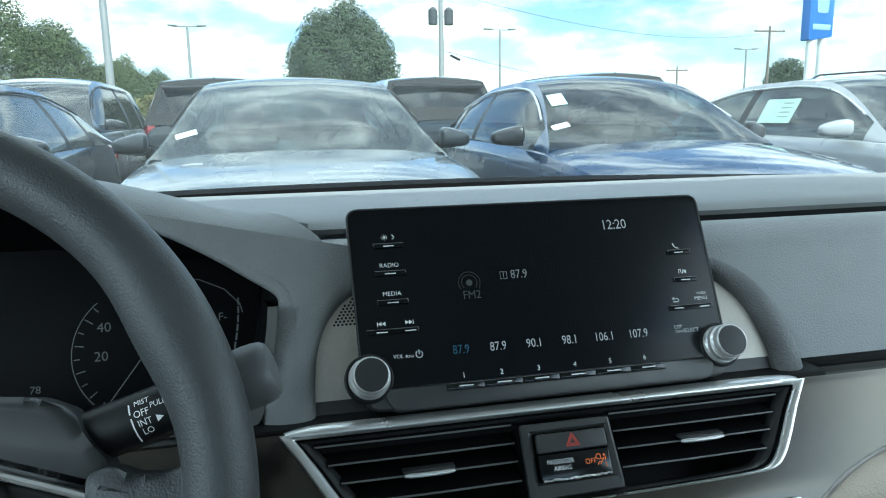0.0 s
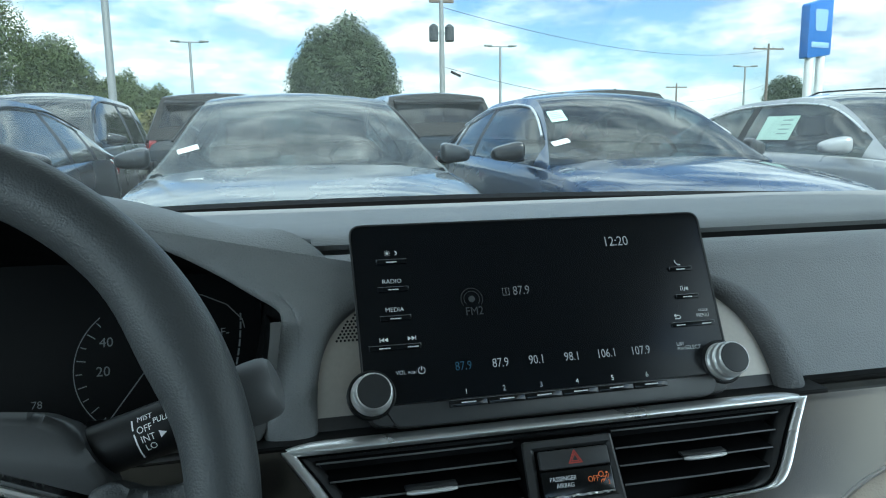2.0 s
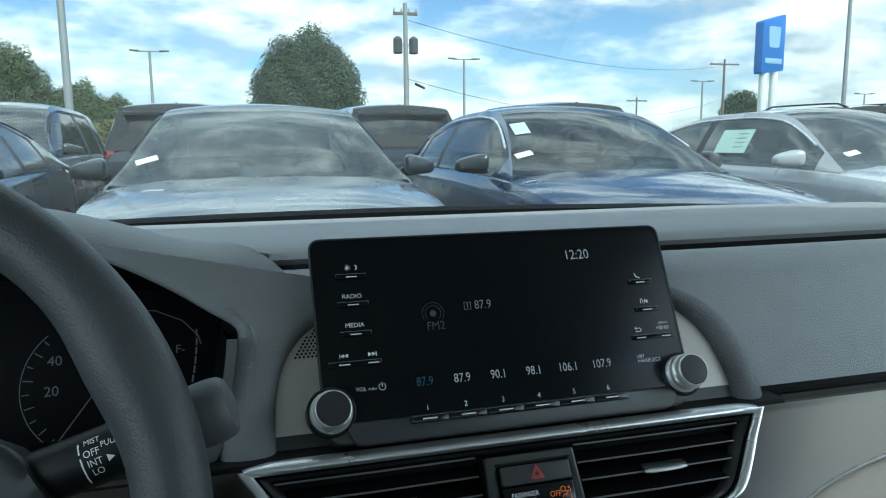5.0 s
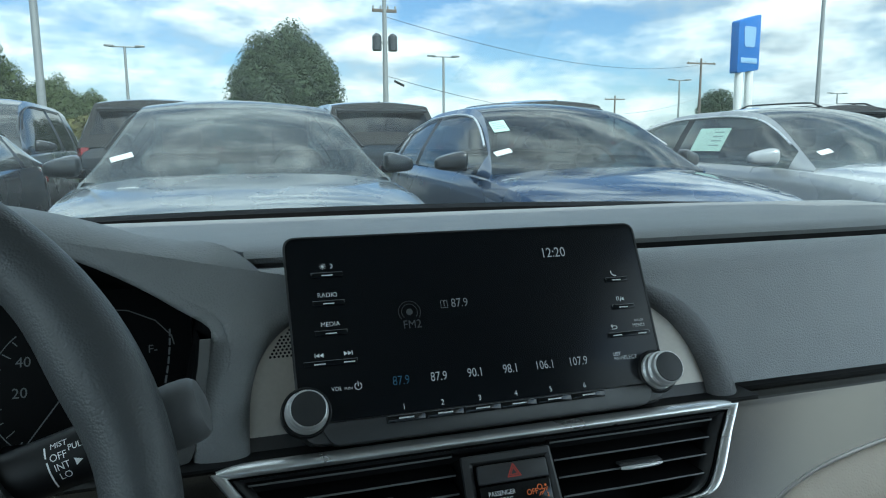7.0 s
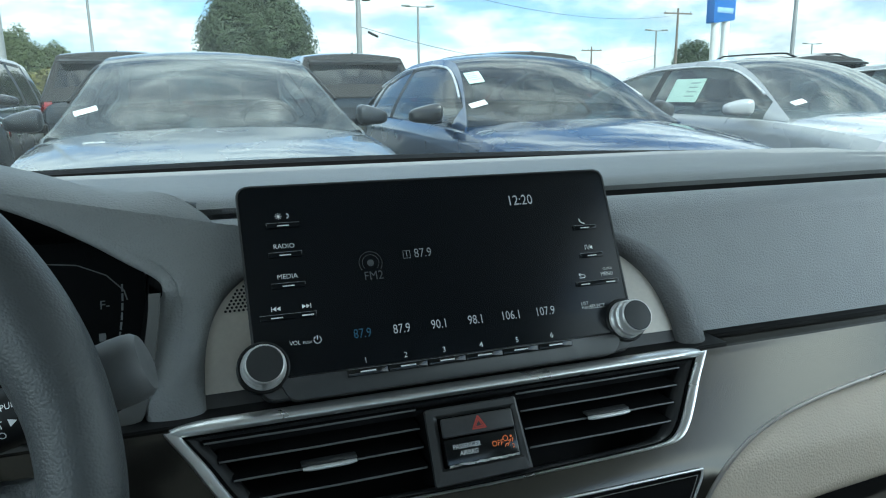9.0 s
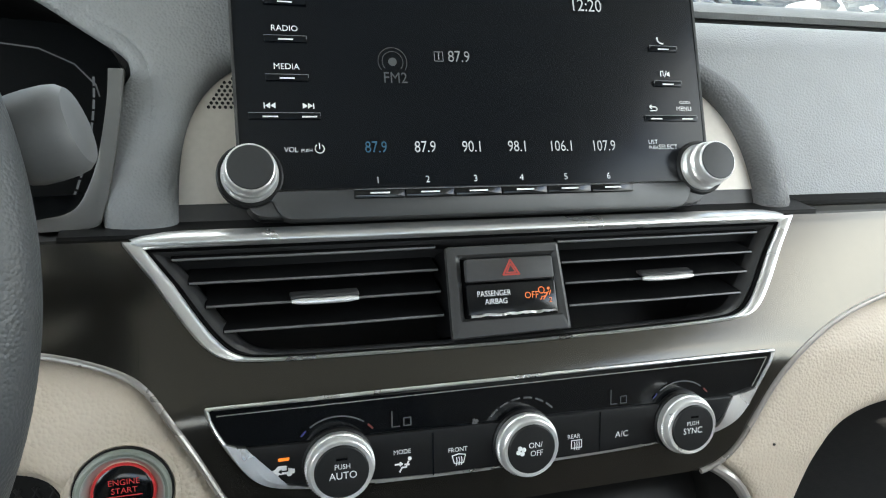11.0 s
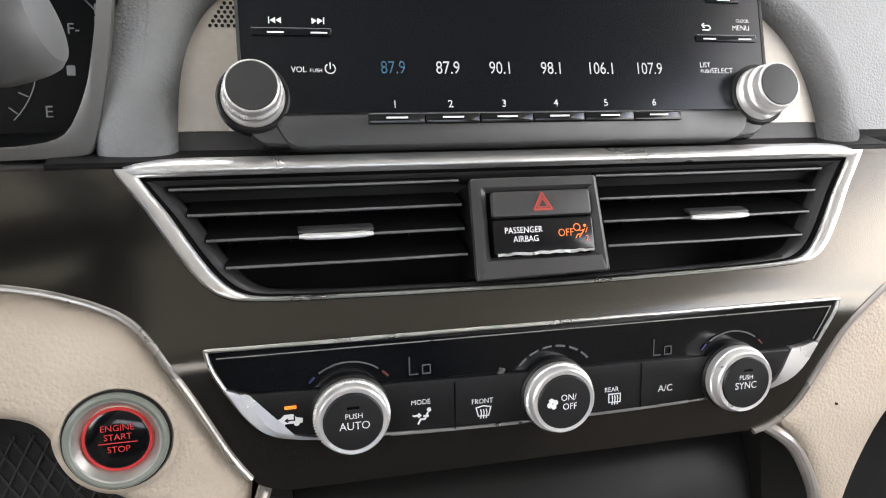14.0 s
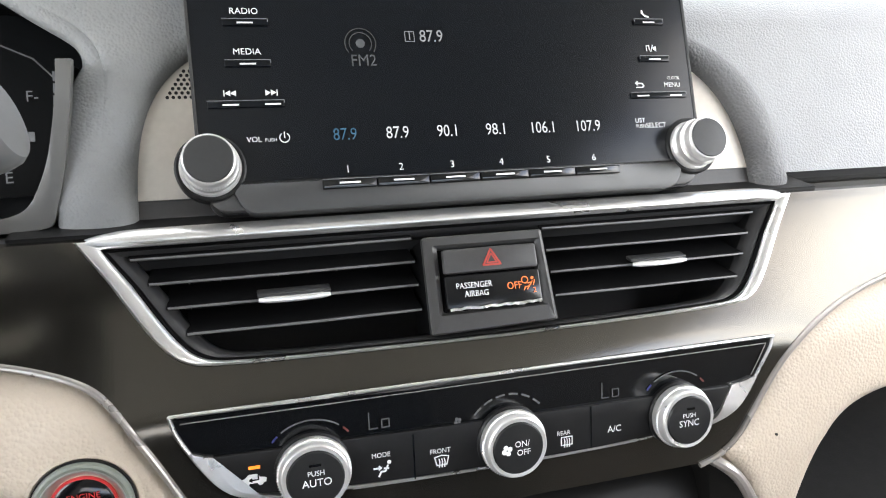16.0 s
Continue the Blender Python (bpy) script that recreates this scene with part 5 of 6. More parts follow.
writing("E", 0.0085, 0.1460, -0.0239, M_LIT_DIM, clu, 0.0006)
writing("78", 0.0070, 0.040, -0.022, M_LIT_DIM, clu, 0.0006)
writing("000016", 0.0068, 0.036, -0.030, M_LIT_DIM, clu, 0.0006)

# ---------------------------------------------------------------- steering wheel and stalk
M_COVER = mat("smooth_cover", (0.034, 0.035, 0.036), 0.40, vary=0.06, scale=30, bump=0.15, bump_scale=1800, dist=0.0002)
W = Matrix.Translation((CX, -0.092, 0.975)) @ plane_at(0, 0, 0, 22)
wheel = thing("steering_wheel", "black leather-grained steering wheel with a thick rim", "steering wheel", nearer(W, DRIVER, 0.945))
bm = bmesh.new()
R, r0 = 0.1722, 0.0166
rings = []
for i in range(144):
    a = 2 * math.pi * i / 144
    d = math.degrees(a)
    bump = 0.0045 * math.exp(-((d - 25) / 11) ** 2) + 0.0045 * math.exp(-((d - 155) / 11) ** 2)
    ring = []
    for j in range(22):
        b = 2 * math.pi * j / 22
        q = R - bump / 2 + (r0 + bump / 2) * math.cos(b)
        ring.append(bm.verts.new((q * math.cos(a), q * math.sin(a), (r0 * 1.05 + bump * 0.3) * math.sin(b))))
    rings.append(ring)
for i in range(144):
    a, b = rings[i], rings[(i + 1) % 144]
    for j in range(22):
        bm.faces.new((a[j], a[(j + 1) % 22], b[(j + 1) % 22], b[j]))
part("rim", bm, M_RUBBER, wheel, "grained black rim")
part("hub", prism(rounded([(-0.085, -0.070), (-0.05, -0.090), (0.05, -0.090), (0.085, -0.070), (0.080, 0.010), (0.05, 0.030), (-0.05, 0.030), (-0.080, 0.010)], 0.02), -0.045, -0.010, 0.012, 4), M_DARK, wheel, "dark grey airbag cover")
for s in (-1, 1):
    cover = [(s * 0.0, 0.052), (s * 0.060, 0.0505), (s * 0.089, 0.0475), (s * 0.104, 0.0405), (s * 0.112, 0.0260), (s * 0.1215, 0.0125), (s * 0.1190, -0.0010), (s * 0.095, 0.0080), (s * 0.050, 0.0240), (s * 0.0, 0.034)]
    part("spoke_cover", prism(rounded(cover if s < 0 else list(reversed(cover)), 0.004), -0.040, -0.017, 0.006, 3), M_COVER, wheel, "smooth dark grey spoke cover")
    sp = [(s * 0.112, 0.010), (s * 0.1215, 0.0135), (s * 0.135, 0.008), (s * 0.150, 0.0075), (s * 0.165, 0.018), (s * 0.165, -0.045), (s * 0.135, -0.040), (s * 0.112, -0.012)]
    part("spoke", prism(rounded(sp if s < 0 else list(reversed(sp)), 0.004), -0.030, -0.006, 0.008, 4), M_RUBBER, wheel, "grained black spoke")
    part("spoke_trim", tube([(s * 0.0, 0.031, -0.018), (s * 0.050, 0.0225, -0.0165), (s * 0.077, 0.0140, -0.0155), (s * 0.100, 0.0055, -0.0150), (s * 0.1175, -0.0015, -0.0150)], 0.0021, 8), M_CHROME, wheel, "silver spoke trim")
    part("spoke_panel", prism(rounded([(s * 0.0, 0.030), (s * 0.05, 0.021), (s * 0.1175, -0.003), (s * 0.112, -0.040), (s * 0.08, -0.06), (s * 0.0, -0.06)][::(1 if s < 0 else -1)], 0.004), -0.036, -0.022, 0.003), M_BLACK, wheel, "black switch panel")

M_TIP = mat("grey_stalk_tip", (0.12, 0.122, 0.125), 0.5, vary=0.05, scale=40, bump=0.1, bump_scale=1800, dist=0.0002)
stalk = thing("wiper_stalk", "black wiper stalk with white position markings", "control stalk")
# local -z runs along the stalk towards its tip
stalk.matrix_world = nearer(Matrix.Translation((-0.278, -0.024, 0.972)) @ (Vector((0.095, -0.002, 0.030)).to_track_quat("Z", "Y").to_matrix().to_4x4()), DRIVER, 0.885)
part("collar", lathe([(0.0150, -0.060), (0.0160, -0.012), (0.0152, -0.008), (0.0120, -0.006), (0.0120, 0.002)], 32), M_BLACK, stalk)
sh = part("shaft", lathe([(0.0118, 0.0), (0.0140, 0.003), (0.0142, 0.054), (0.0128, 0.060), (0.0105, 0.072), (0.0098, 0.090), (0.0098, 0.092)], 32), M_BLACK, stalk, "black stalk body")
part("tip", lathe([(0.0100, 0.084), (0.0140, 0.0850), (0.0158, 0.0868), (0.0168, 0.0905), (0.0171, 0.0960), (0.0169, 0.1020), (0.0161, 0.1062), (0.0140, 0.1088), (0.0080, 0.1104), (0.0020, 0.1108)], 36), M_TIP, stalk, "dark grey twist tip")


# the marked face looks towards the eye: build its frame from the shaft's axis
ax = Vector((0.095, -0.002, 0.030)).normalized()
toward = Vector((0.02, -1.0, 0.42))
toward = (toward - ax * toward.dot(ax)).normalized()
upv = toward.cross(ax).normalized()
face_m = Matrix((( ax.x, upv.x, toward.x, -0.278), (ax.y, upv.y, toward.y, -0.024), (ax.z, upv.z, toward.z, 0.972), (0, 0, 0, 1)))
if upv.z < 0:
    face_m = Matrix(((ax.x, -upv.x, toward.x, -0.278), (ax.y, -upv.y, toward.y, -0.024), (ax.z, -upv.z, toward.z, 0.972), (0, 0, 0, 1)))
LOC = stalk.matrix_world.inverted() @ nearer(face_m, DRIVER, 0.885)
for text, size, x, v in (("MIST", 0.0042, 0.0430, 0.0075), ("OFF", 0.0050, 0.0420, 0.0018), ("PULL", 0.0042, 0.0510, 0.0040), ("INT", 0.0050, 0.0425, -0.0032), ("LO", 0.0050, 0.0425, -0.0080)):
    h = math.sqrt(max(0.0, 0.0142 ** 2 - v * v)) + 0.0004
    ob = writing(text, size, x, v, M_WHITE, sh, 0.0, squeeze=0.9)
    me = ob.data
    for vert in me.vertices:
        q = vert.co.y / 0.0142
        q = max(-1.3, min(1.3, q))
        vert.co = LOC @ Vector((vert.co.x, 0.0145 * math.sin(q), 0.0145 * math.cos(q)))
def wrap(bm):
    for vert in bm.verts:
        q = max(-1.3, min(1.3, vert.co.y / 0.0142))
        vert.co = LOC @ Vector((vert.co.x, 0.0145 * math.sin(q), 0.0145 * math.cos(q)))
    return bm
part("scale_line", wrap(strokes([[(0.0365, 0.0080), (0.0365, 0.0050), (0.0365, 0.0030)], [(0.0365, 0.0005), (0.0365, -0.0040), (0.0365, -0.0090), (0.0365, -0.0130)]], 0.0008)), M_WHITE, sh, "white scale line", smooth=False)
part("pointer_mark", wrap(flat([[(0.0485, -0.0052), (0.0485, -0.0014), (0.0522, -0.0033)]])), M_WHITE, sh, "white arrow", smooth=False)

# ---------------------------------------------------------------- cabin shell
def shell(name, bm, material, label=""):
    return tagged(part(name, bm, material, smooth=False), label, kind="structure")


shell("floor", boxed(-0.76, 0.76, -2.2, 0.75, 0.22, 0.25), M_CARPET, "black carpeted car floor")
shell("wall_north", boxed(-0.76, 0.76, 0.66, 0.70, 0.25, 1.015), M_CARPET, "black bulkhead in front of the footwells")
# unseen rear wall, raised to hold back light from behind
shell("wall_south", boxed(-0.76, 0.76, -2.24, -2.2, 0.25, 1.12), M_CARPET, "plain rear wall of the cabin")
for i, s in enumerate((-1, 1)):
    shell(("wall_west", "wall_east")[i], boxed(s * 0.74, s * 0.78, -2.24, 0.66, 0.25, 0.985), M_DOOR, "beige door side below the windows")
    # added panel, out of view, blocks daylight from the rear sides
    shell("trim", loft([[(s * 0.735, -2.2, 0.985), (s * 0.765, -2.2, 0.985), (s * 0.765, -1.15, 0.985), (s * 0.735, -1.15, 0.985)], [(s * 0.60, -2.1, 1.38), (s * 0.63, -2.1, 1.38), (s * 0.63, -1.15, 1.44), (s * 0.60, -1.15, 1.44)]]), M_LINER, "unseen pale grey panel that shuts out rear side light")
    bm = loft([[(s * 0.735, 0.24, 0.985), (s * 0.775, 0.24, 0.985), (s * 0.775, 0.34, 0.985), (s * 0.735, 0.34, 0.985)], [(s * 0.585, 0.00, 1.335), (s * 0.625, 0.00, 1.335), (s * 0.625, 0.08, 1.345), (s * 0.585, 0.08, 1.345)]])
    shell("trim", bm, M_LINER, "pale grey windscreen pillar")
# unseen roof: front drawn forward to shade the dash, pale to bounce light
bm = loft([[(-0.63, y, z), (0.63, y, z), (0.63, y, z + 0.03), (-0.63, y, z + 0.03)] for y, z in ((0.10, 1.322), (-0.06, 1.372), (-0.30, 1.41), (-0.6, 1.435), (-1.2, 1.43), (-2.1, 1.36))])
shell("ceiling", bm, M_LINER, "pale grey fabric headliner")
def bow(x, front, back):
    """The windscreen's curve in plan."""
    return front - (front - back) * (abs(x) / 0.74) ** 2.2


xs = np.linspace(-0.74, 0.74, 17)
shell("cowl", loft([[(x, bow(x, 0.56, 0.30), 1.01), (x, bow(x, 0.56, 0.30), 1.0485), (x, bow(x, 0.61, 0.35), 1.0505), (x, bow(x, 0.61, 0.35), 1.01)] for x in xs]), M_LOUVRE, "black band at the foot of the windscreen")
bm = bmesh.new()
lo = [bm.verts.new((x, bow(x, 0.60, 0.34), 1.0485)) for x in xs]
mi = [bm.verts.new((x * 0.89, bow(x, 0.355, 0.18), 1.205 - 0.01 * (x / 0.74) ** 2)) for x in xs]
hi = [bm.verts.new((x * 0.78, bow(x, 0.085, 0.02), 1.352 - 0.015 * (x / 0.74) ** 2)) for x in xs]
for p, q in ((lo, mi), (mi, hi)):
    for i in range(16):
        bm.faces.new((p[i], p[i + 1], q[i + 1], q[i]))
bmesh.ops.solidify(bm, geom=bm.faces[:], thickness=0.004)
ws = part("window_1", bm, M_WINDSCREEN)
tagged(ws, "clear sloping windscreen", kind="structure")
ws.visible_shadow = False
bm = boxed(-0.72, 0.72, 0.0, 0.65, 0.40, 0.70)
shell("lower_dash_body", bm, M_CARPET, "black unlit space under the dashboard")

# ---------------------------------------------------------------- ground
tagged(part("ground", boxed(-900, 900, -900, 900, -0.30, -0.02), M_GRASS, smooth=False), "grass reaching to the horizon", kind="structure")
tagged(part("road", boxed(-60, 60, -30, 36, -0.019, 0.0), M_ASPHALT, smooth=False), "grey asphalt car park", kind="structure")


# ---------------------------------------------------------------- cars
def paint(name, base, metal=0.5):
    return mat(name, base, 0.28, metal=metal, vary=0.05, scale=2.0, coat=1.0, rough_vary=0.03)


P_SILVERBLUE = paint("steel_blue_paint", (0.23, 0.26, 0.285), 0.3)
P_NAVY = paint("deep_blue_paint", (0.016, 0.050, 0.125))
P_BLACK = paint("black_paint", (0.010, 0.011, 0.013), 0.1)
P_SILVER = paint("silver_paint", (0.38, 0.39, 0.40), 0.2)
P_GREY = paint("graphite_paint", (0.045, 0.05, 0.055))


P_RED = paint("dark_red_paint", (0.20, 0.012, 0.012))


def interp(t, table):
    """A smooth line through the table's points, without overshoot."""
    n = len(table)
    if t <= table[0][0]:
        return table[0][1]
    if t >= table[-1][0]:
        return table[-1][1]
    slope = [(b[1] - a[1]) / (b[0] - a[0]) for a, b in zip(table, table[1:])]

    def lean_at(i):
        if i == 0:
            return slope[0]
        if i == n - 1:
            return slope[-1]
        p, q = slope[i - 1], slope[i]
        return 0.0 if p * q <= 0 else 2 * p * q / (p + q)

    i = next(k for k in range(n - 1) if t <= table[k + 1][0])
    d = table[i + 1][0] - table[i][0]
    q = (t - table[i][0]) / d
    return ((1 + 2 * q) * (1 - q) ** 2 * table[i][1] + q * (1 - q) ** 2 * d * lean_at(i)
            + q * q * (3 - 2 * q) * table[i + 1][1] + q * q * (q - 1) * d * lean_at(i + 1))


def make_car(name, label, body, style, m, group="parked cars", mirror_paint=None, rails=False):
    """Nose towards local -y; the origin lies on the ground under the middle."""
    suv = style == "suv"
    L = 4.58 if suv else 4.75
    car = thing(name, label, "car", m, group)
    h = L / 2
    if suv:
        top = [(-h, 0.72), (-h + 0.15, 0.90), (-h + 1.05, 1.06), (h - 0.9, 1.10), (h - 0.02, 1.085), (h, 0.78)]
        wid = [(-h, 0.70), (-h + 0.25, 0.86), (-h + 0.9, 0.925), (h - 0.8, 0.925), (h - 0.1, 0.86), (h, 0.80)]
        gh = [(-h + 1.02, 1.05), (-h + 1.85, 1.60), (-h + 2.3, 1.675), (h - 1.0, 1.66), (h - 0.30, 1.60), (h - 0.06, 1.08)]
        wb, wr = 0.86, 0.64
    else:
        top = [(-h, 0.64), (-h + 0.12, 0.79), (-h + 0.5, 0.885), (-h + 1.25, 0.965), (-h + 1.6, 0.98), (h - 1.0, 1.02), (h - 0.12, 1.01), (h, 0.80)]
        wid = [(-h, 0.72), (-h + 0.22, 0.89), (-h + 0.8, 0.93), (h - 0.8, 0.915), (h - 0.15, 0.84), (h, 0.76)]
        gh = [(-h + 1.22, 0.945), (-h + 2.16, 1.400), (-h + 2.55, 1.428), (h - 1.65, 1.415), (h - 0.95, 1.28), (h - 0.30, 1.03)]
        wb, wr = 0.83, 0.575
    secs = []
    for y in sorted(list(np.linspace(-h, h, 46)) + [h - 0.05, h - 0.02, h - 0.01]):
        w, z = interp(y, wid), interp(y, top)
        cr = 0.030 if y < gh[0][0] else 0.02
        half = [(w * 0.90, 0.22), (w * 0.985, 0.34), (w * 1.0, 0.52), (w * 0.985, 0.66), (w * 0.965, z - 0.17), (w * 0.955, z - 0.11), (w * 0.915, z - 0.055), (w * 0.82, z - 0.022), (w * 0.66, z - 0.004), (w * 0.60, z + 0.006), (w * 0.45, z + cr * 0.55), (w * 0.2, z + cr * 0.9)]
        secs.append([(x, y, q) for x, q in half] + [(-x, y, q) for x, q in reversed(half)])
    part("body", loft(secs), body, car, angle=28)
    # greenhouse: one smooth skin, divided into panes, roof and pillars
    ys = [p[0] for p in gh]
    zmax = max(p[1] for p in gh)

    def edge(y):
        """half width and height of the roof edge at y"""
        z = interp(y, gh)
        t = (z - gh[0][1]) / (zmax - gh[0][1])
        return wb - 0.015 + (wr - wb) * min(1, max(0, t)) ** 0.85, z

    ny, ns, nt = 64, 9, 10
    yy = np.linspace(ys[0], ys[5], ny + 1)
    grid = []
    for y in yy:
        we, ze = edge(y)
        zb = min(interp(y, top) - 0.045, ze)
        bulge = 0.045 if y < ys[2] or y > ys[3] else 0.035
        half = [(wb + (we - wb) * t ** 1.25, y, zb + (ze - zb) * t) for t in (i / ns for i in range(ns))]
        half += [(we * q, y - 0.16 * (1 - q * q) * max(0.0, min(1.0, (ys[1] - y) / (ys[1] - ys[0]))) + 0.10 * (1 - q * q) * max(0.0, min(1.0, (y - ys[4]) / (ys[5] - ys[4]))), ze + bulge * (1 - q * q) * min(1.0, (ze - gh[0][1]) / 0.2 + 0.15)) for q in np.linspace(1, 0, nt)]
        grid.append(half + [(-x, y_, z_) for x, y_, z_ in reversed(half[:-1])])
    total = len(grid[0])
    mid = (ys[1] + ys[4]) / 2 - (0.05 if suv else 0.0)
    quarter = ys[4] - (0.35 if suv else 0.12)
    groups = {}
    for i in range(ny):
        y = (yy[i] + yy[i + 1]) / 2
        for j in range(total - 1):
            jj = min(j, total - 2 - j)
            if jj < ns:
                t = (jj + 0.5) / ns
                s_ = "right" if j < total / 2 else "left"
                we, ze = edge(y)
                tall = ze - (interp(y, top) - 0.045)
                ok = 0.04 < t < 0.92 and tall > 0.08 and ys[0] + 0.24 < y < ys[4] + (0.02 if suv else 0.28)
                if ok and abs(y - mid) > 0.06 and abs(y - quarter) > 0.045:
                    k = "window_" + s_ + ("_a" if y < mid else "_b" if y < quarter else "_c")
                elif ok:
                    k = "post_" + s_ + ("_b" if y < (mid + quarter) / 2 else "_c")
                else:
                    k = "roof"
            else:
                q = (jj - ns + 0.5) / (nt - 1)
                if y < ys[1] + (0.06 if suv else 0.12):
                    k = "windscreen"
                elif y > ys[4] + (0.10 if suv else -0.12) and y < ys[5] - 0.04 and q > 0.07:
                    k = "rear_window"
                elif suv and y > ys[4] - 0.10:
                    k = "gate"
                else:
                    k = "roof"
            groups.setdefault(k, []).append((i, j))
    for k, cells in groups.items():
        bm = bmesh.new()
        vs = {}
        for i, j in cells:
            q = []
            for a_, b_ in ((i, j), (i + 1, j), (i + 1, j + 1), (i, j + 1)):
                if (a_, b_) not in vs:
                    vs[(a_, b_)] = bm.verts.new(grid[a_][b_])
                q.append(vs[(a_, b_)])
            bm.faces.new(q)
        bmesh.ops.remove_doubles(bm, verts=bm.verts[:], dist=1e-5)
        if k == "roof":
            bmesh.ops.recalc_face_normals(bm, faces=bm.faces[:])
            bmesh.ops.solidify(bm, geom=bm.faces[:], thickness=0.012)
            part("roof", bm, body, car, angle=30)
        elif k == "gate":
            part("tailgate_top", bm, M_TYRE, car, "black upper tailgate")
        elif k.startswith("post"):
            part("window_post", bm, M_BLACK, car, "black window post")
        else:
            o = part("windscreen" if k == "windscreen" else "rear_window" if k == "rear_window" else "side_window", bm, M_SUVGLASS if suv and k != "windscreen" else M_CLEARGLASS if body is P_NAVY else M_CARGLASS, car, "tinted glass")
            o.visible_shadow = False
    belt = 0.985 if not suv else 1.075
    for s in (-1, 1):
        trim = [grid[i][ns - 1 if s > 0 else total - ns] for i in range(int(ny * 0.12), int(ny * 0.84))]
        trim = [(x * 1.010 + s * 0.010, y, z + 0.004) for x, y, z in trim]
        part("window_bead", tube(trim, 0.009, 6), M_CHROME if body in (P_NAVY, P_SILVER) else M_BLACK, car, "slim window bead")
        # mirror
        ym = ys[0] + 0.40
        bm = bmesh.new()
        bmesh.ops.create_cube(bm, size=2.0)
        bmesh.ops.subdivide_edges(bm, edges=bm.edges[:], cuts=5, use_grid_fill=True)
        for v in bm.verts:
            q = v.co
            k = 1.0 / max(1e-6, (abs(q.x) ** 3.6 + abs(q.y) ** 3.6 + abs(q.z) ** 3.6) ** (1 / 3.6))
            q *= k
            taper = 1.0 - 0.28 * q.x * s
            q.x, q.y, q.z = s * (wb + 0.135) + q.x * 0.105, ym + q.y * (0.075 if q.y < 0 else 0.035) * taper + 0.035 * q.x * s, belt + 0.035 + q.z * 0.060 * taper - 0.012 * q.x * s
        part("mirror", bm, mirror_paint or body, car, "door mirror housing")
        part("mirror_foot", boxed(s * (wb + 0.02), s * (wb + 0.12), ym - 0.03, ym + 0.03, belt - 0.03, belt + 0.02, 0.008), M_BLACK, car)
        # lights and wheels
        hl = loft([[(s * (0.42 + 0.34 * t), -h + 0.03 + 0.30 * t * t, 0.62 + 0.07 * t), (s * (0.42 + 0.36 * t), -h + 0.02 + 0.34 * t * t, 0.70 + 0.06 * t), (s * (0.42 + 0.34 * t), -h + 0.10 + 0.34 * t * t, 0.735 + 0.05 * t)] for t in (0, 0.3, 0.6, 1.0)])
        part("headlight", hl, M_HEADLIGHT, car, "clear lens")
        if suv:
            part("tail_light", loft([[(s * (0.70 + dx), h - 0.045 + dy, z), (s * (0.785 + dx), h - 0.055 + dy, z), (s * (0.835 + dx), h - 0.125 + dy, z), (s * (0.76 + dx), h - 0.14 + dy, z)] for z, dx, dy in ((0.93, 0.0, 0.0), (1.00, 0.006, 0.008), (1.08, 0.004, 0.0), (1.15, -0.02, -0.03))]), M_TAIL, car, "red lens")
        else:
            part("tail_light", boxed(s * 0.45, s * 0.80, h - 0.10, h - 0.01, 0.80, 0.92, 0.02), M_TAIL, car, "red lens")
        for yw in (-h + 0.92, h - 0.98):
            wm = Matrix.Translation((s * 0.80, yw, 0.33)) @ pose(0, 0, 0, 0, 90, 0)
            bm = lathe([(0.22, -0.11), (0.31, -0.11), (0.33, -0.08), (0.33, 0.08), (0.31, 0.11), (0.22, 0.11)], 32)
            bm.transform(wm)
            wh = part("wheel", bm, M_TYRE, car, "black tyre")
            bm = lathe([(0.22, -0.10), (0.215, 0.10), (0.05, 0.105)], 24)
            bm.transform(wm)
            part("rim", bm, M_ALLOY, wh, "alloy rim")
    # seats and steering wheel seen through the glass
    for s in (-0.37, 0.37):
        bm = bmesh.new()
        box(bm, s - 0.25, s + 0.25, ys[1] + 0.30, ys[1] + 0.44, 0.55, 1.06 + (0.14 if suv else 0), 0.05, 3)
        box(bm, s - 0.13, s + 0.13, ys[1] + 0.36, ys[1] + 0.45, 1.09 + (0.14 if suv else 0), 1.27 + (0.15 if suv else 0), 0.04, 3)
        part("seat", bm, M_DARK, car, "dark cloth seat")
    bm = tube([(0.37 + 0.18 * math.cos(a), ys[1] - 0.18 + 0.06 * math.sin(a), belt - 0.03 + 0.17 * math.sin(a)) for a in np.linspace(0, 2 * math.pi, 25)[:-1]], 0.016, 8, closed=True)
    part("steering_wheel", bm, M_BLACK, car)
    part("rear_seat", boxed(-wb + 0.18, wb - 0.18, ys[4] - 0.62, ys[4] - 0.42, 0.5, (1.20 if suv else 1.09), 0.05, 3), M_DARK, car, "dark cloth rear bench")
    part("dash_top", boxed(-wb + 0.08, wb - 0.08, ys[0] + 0.25, ys[1] + 0.02, belt - 0.16, belt - 0.045, 0.03, 3), M_DARK, car)
    for x0 in (-0.55, 0.05):
        part("wiper", tube([(x0, ys[0] + 0.03, gh[0][1] + 0.015), (x0 + 0.30, ys[0] + 0.02, gh[0][1] + 0.030), (x0 + 0.55, ys[0] + 0.05, gh[0][1] + 0.03)], 0.010, 6), M_BLACK, car, "black wiper")
    if suv:
        part("spoiler", loft([[(x, ys[4] - 0.02, gh[4][1] - 0.015), (x, ys[4] + 0.20, gh[4][1] - 0.065), (x, ys[4] + 0.20, gh[4][1] - 0.095), (x, ys[4] - 0.02, gh[4][1] - 0.06)] for x in (-0.60, 0.0, 0.60)]), M_BLACK, car, "dark roof spoiler")
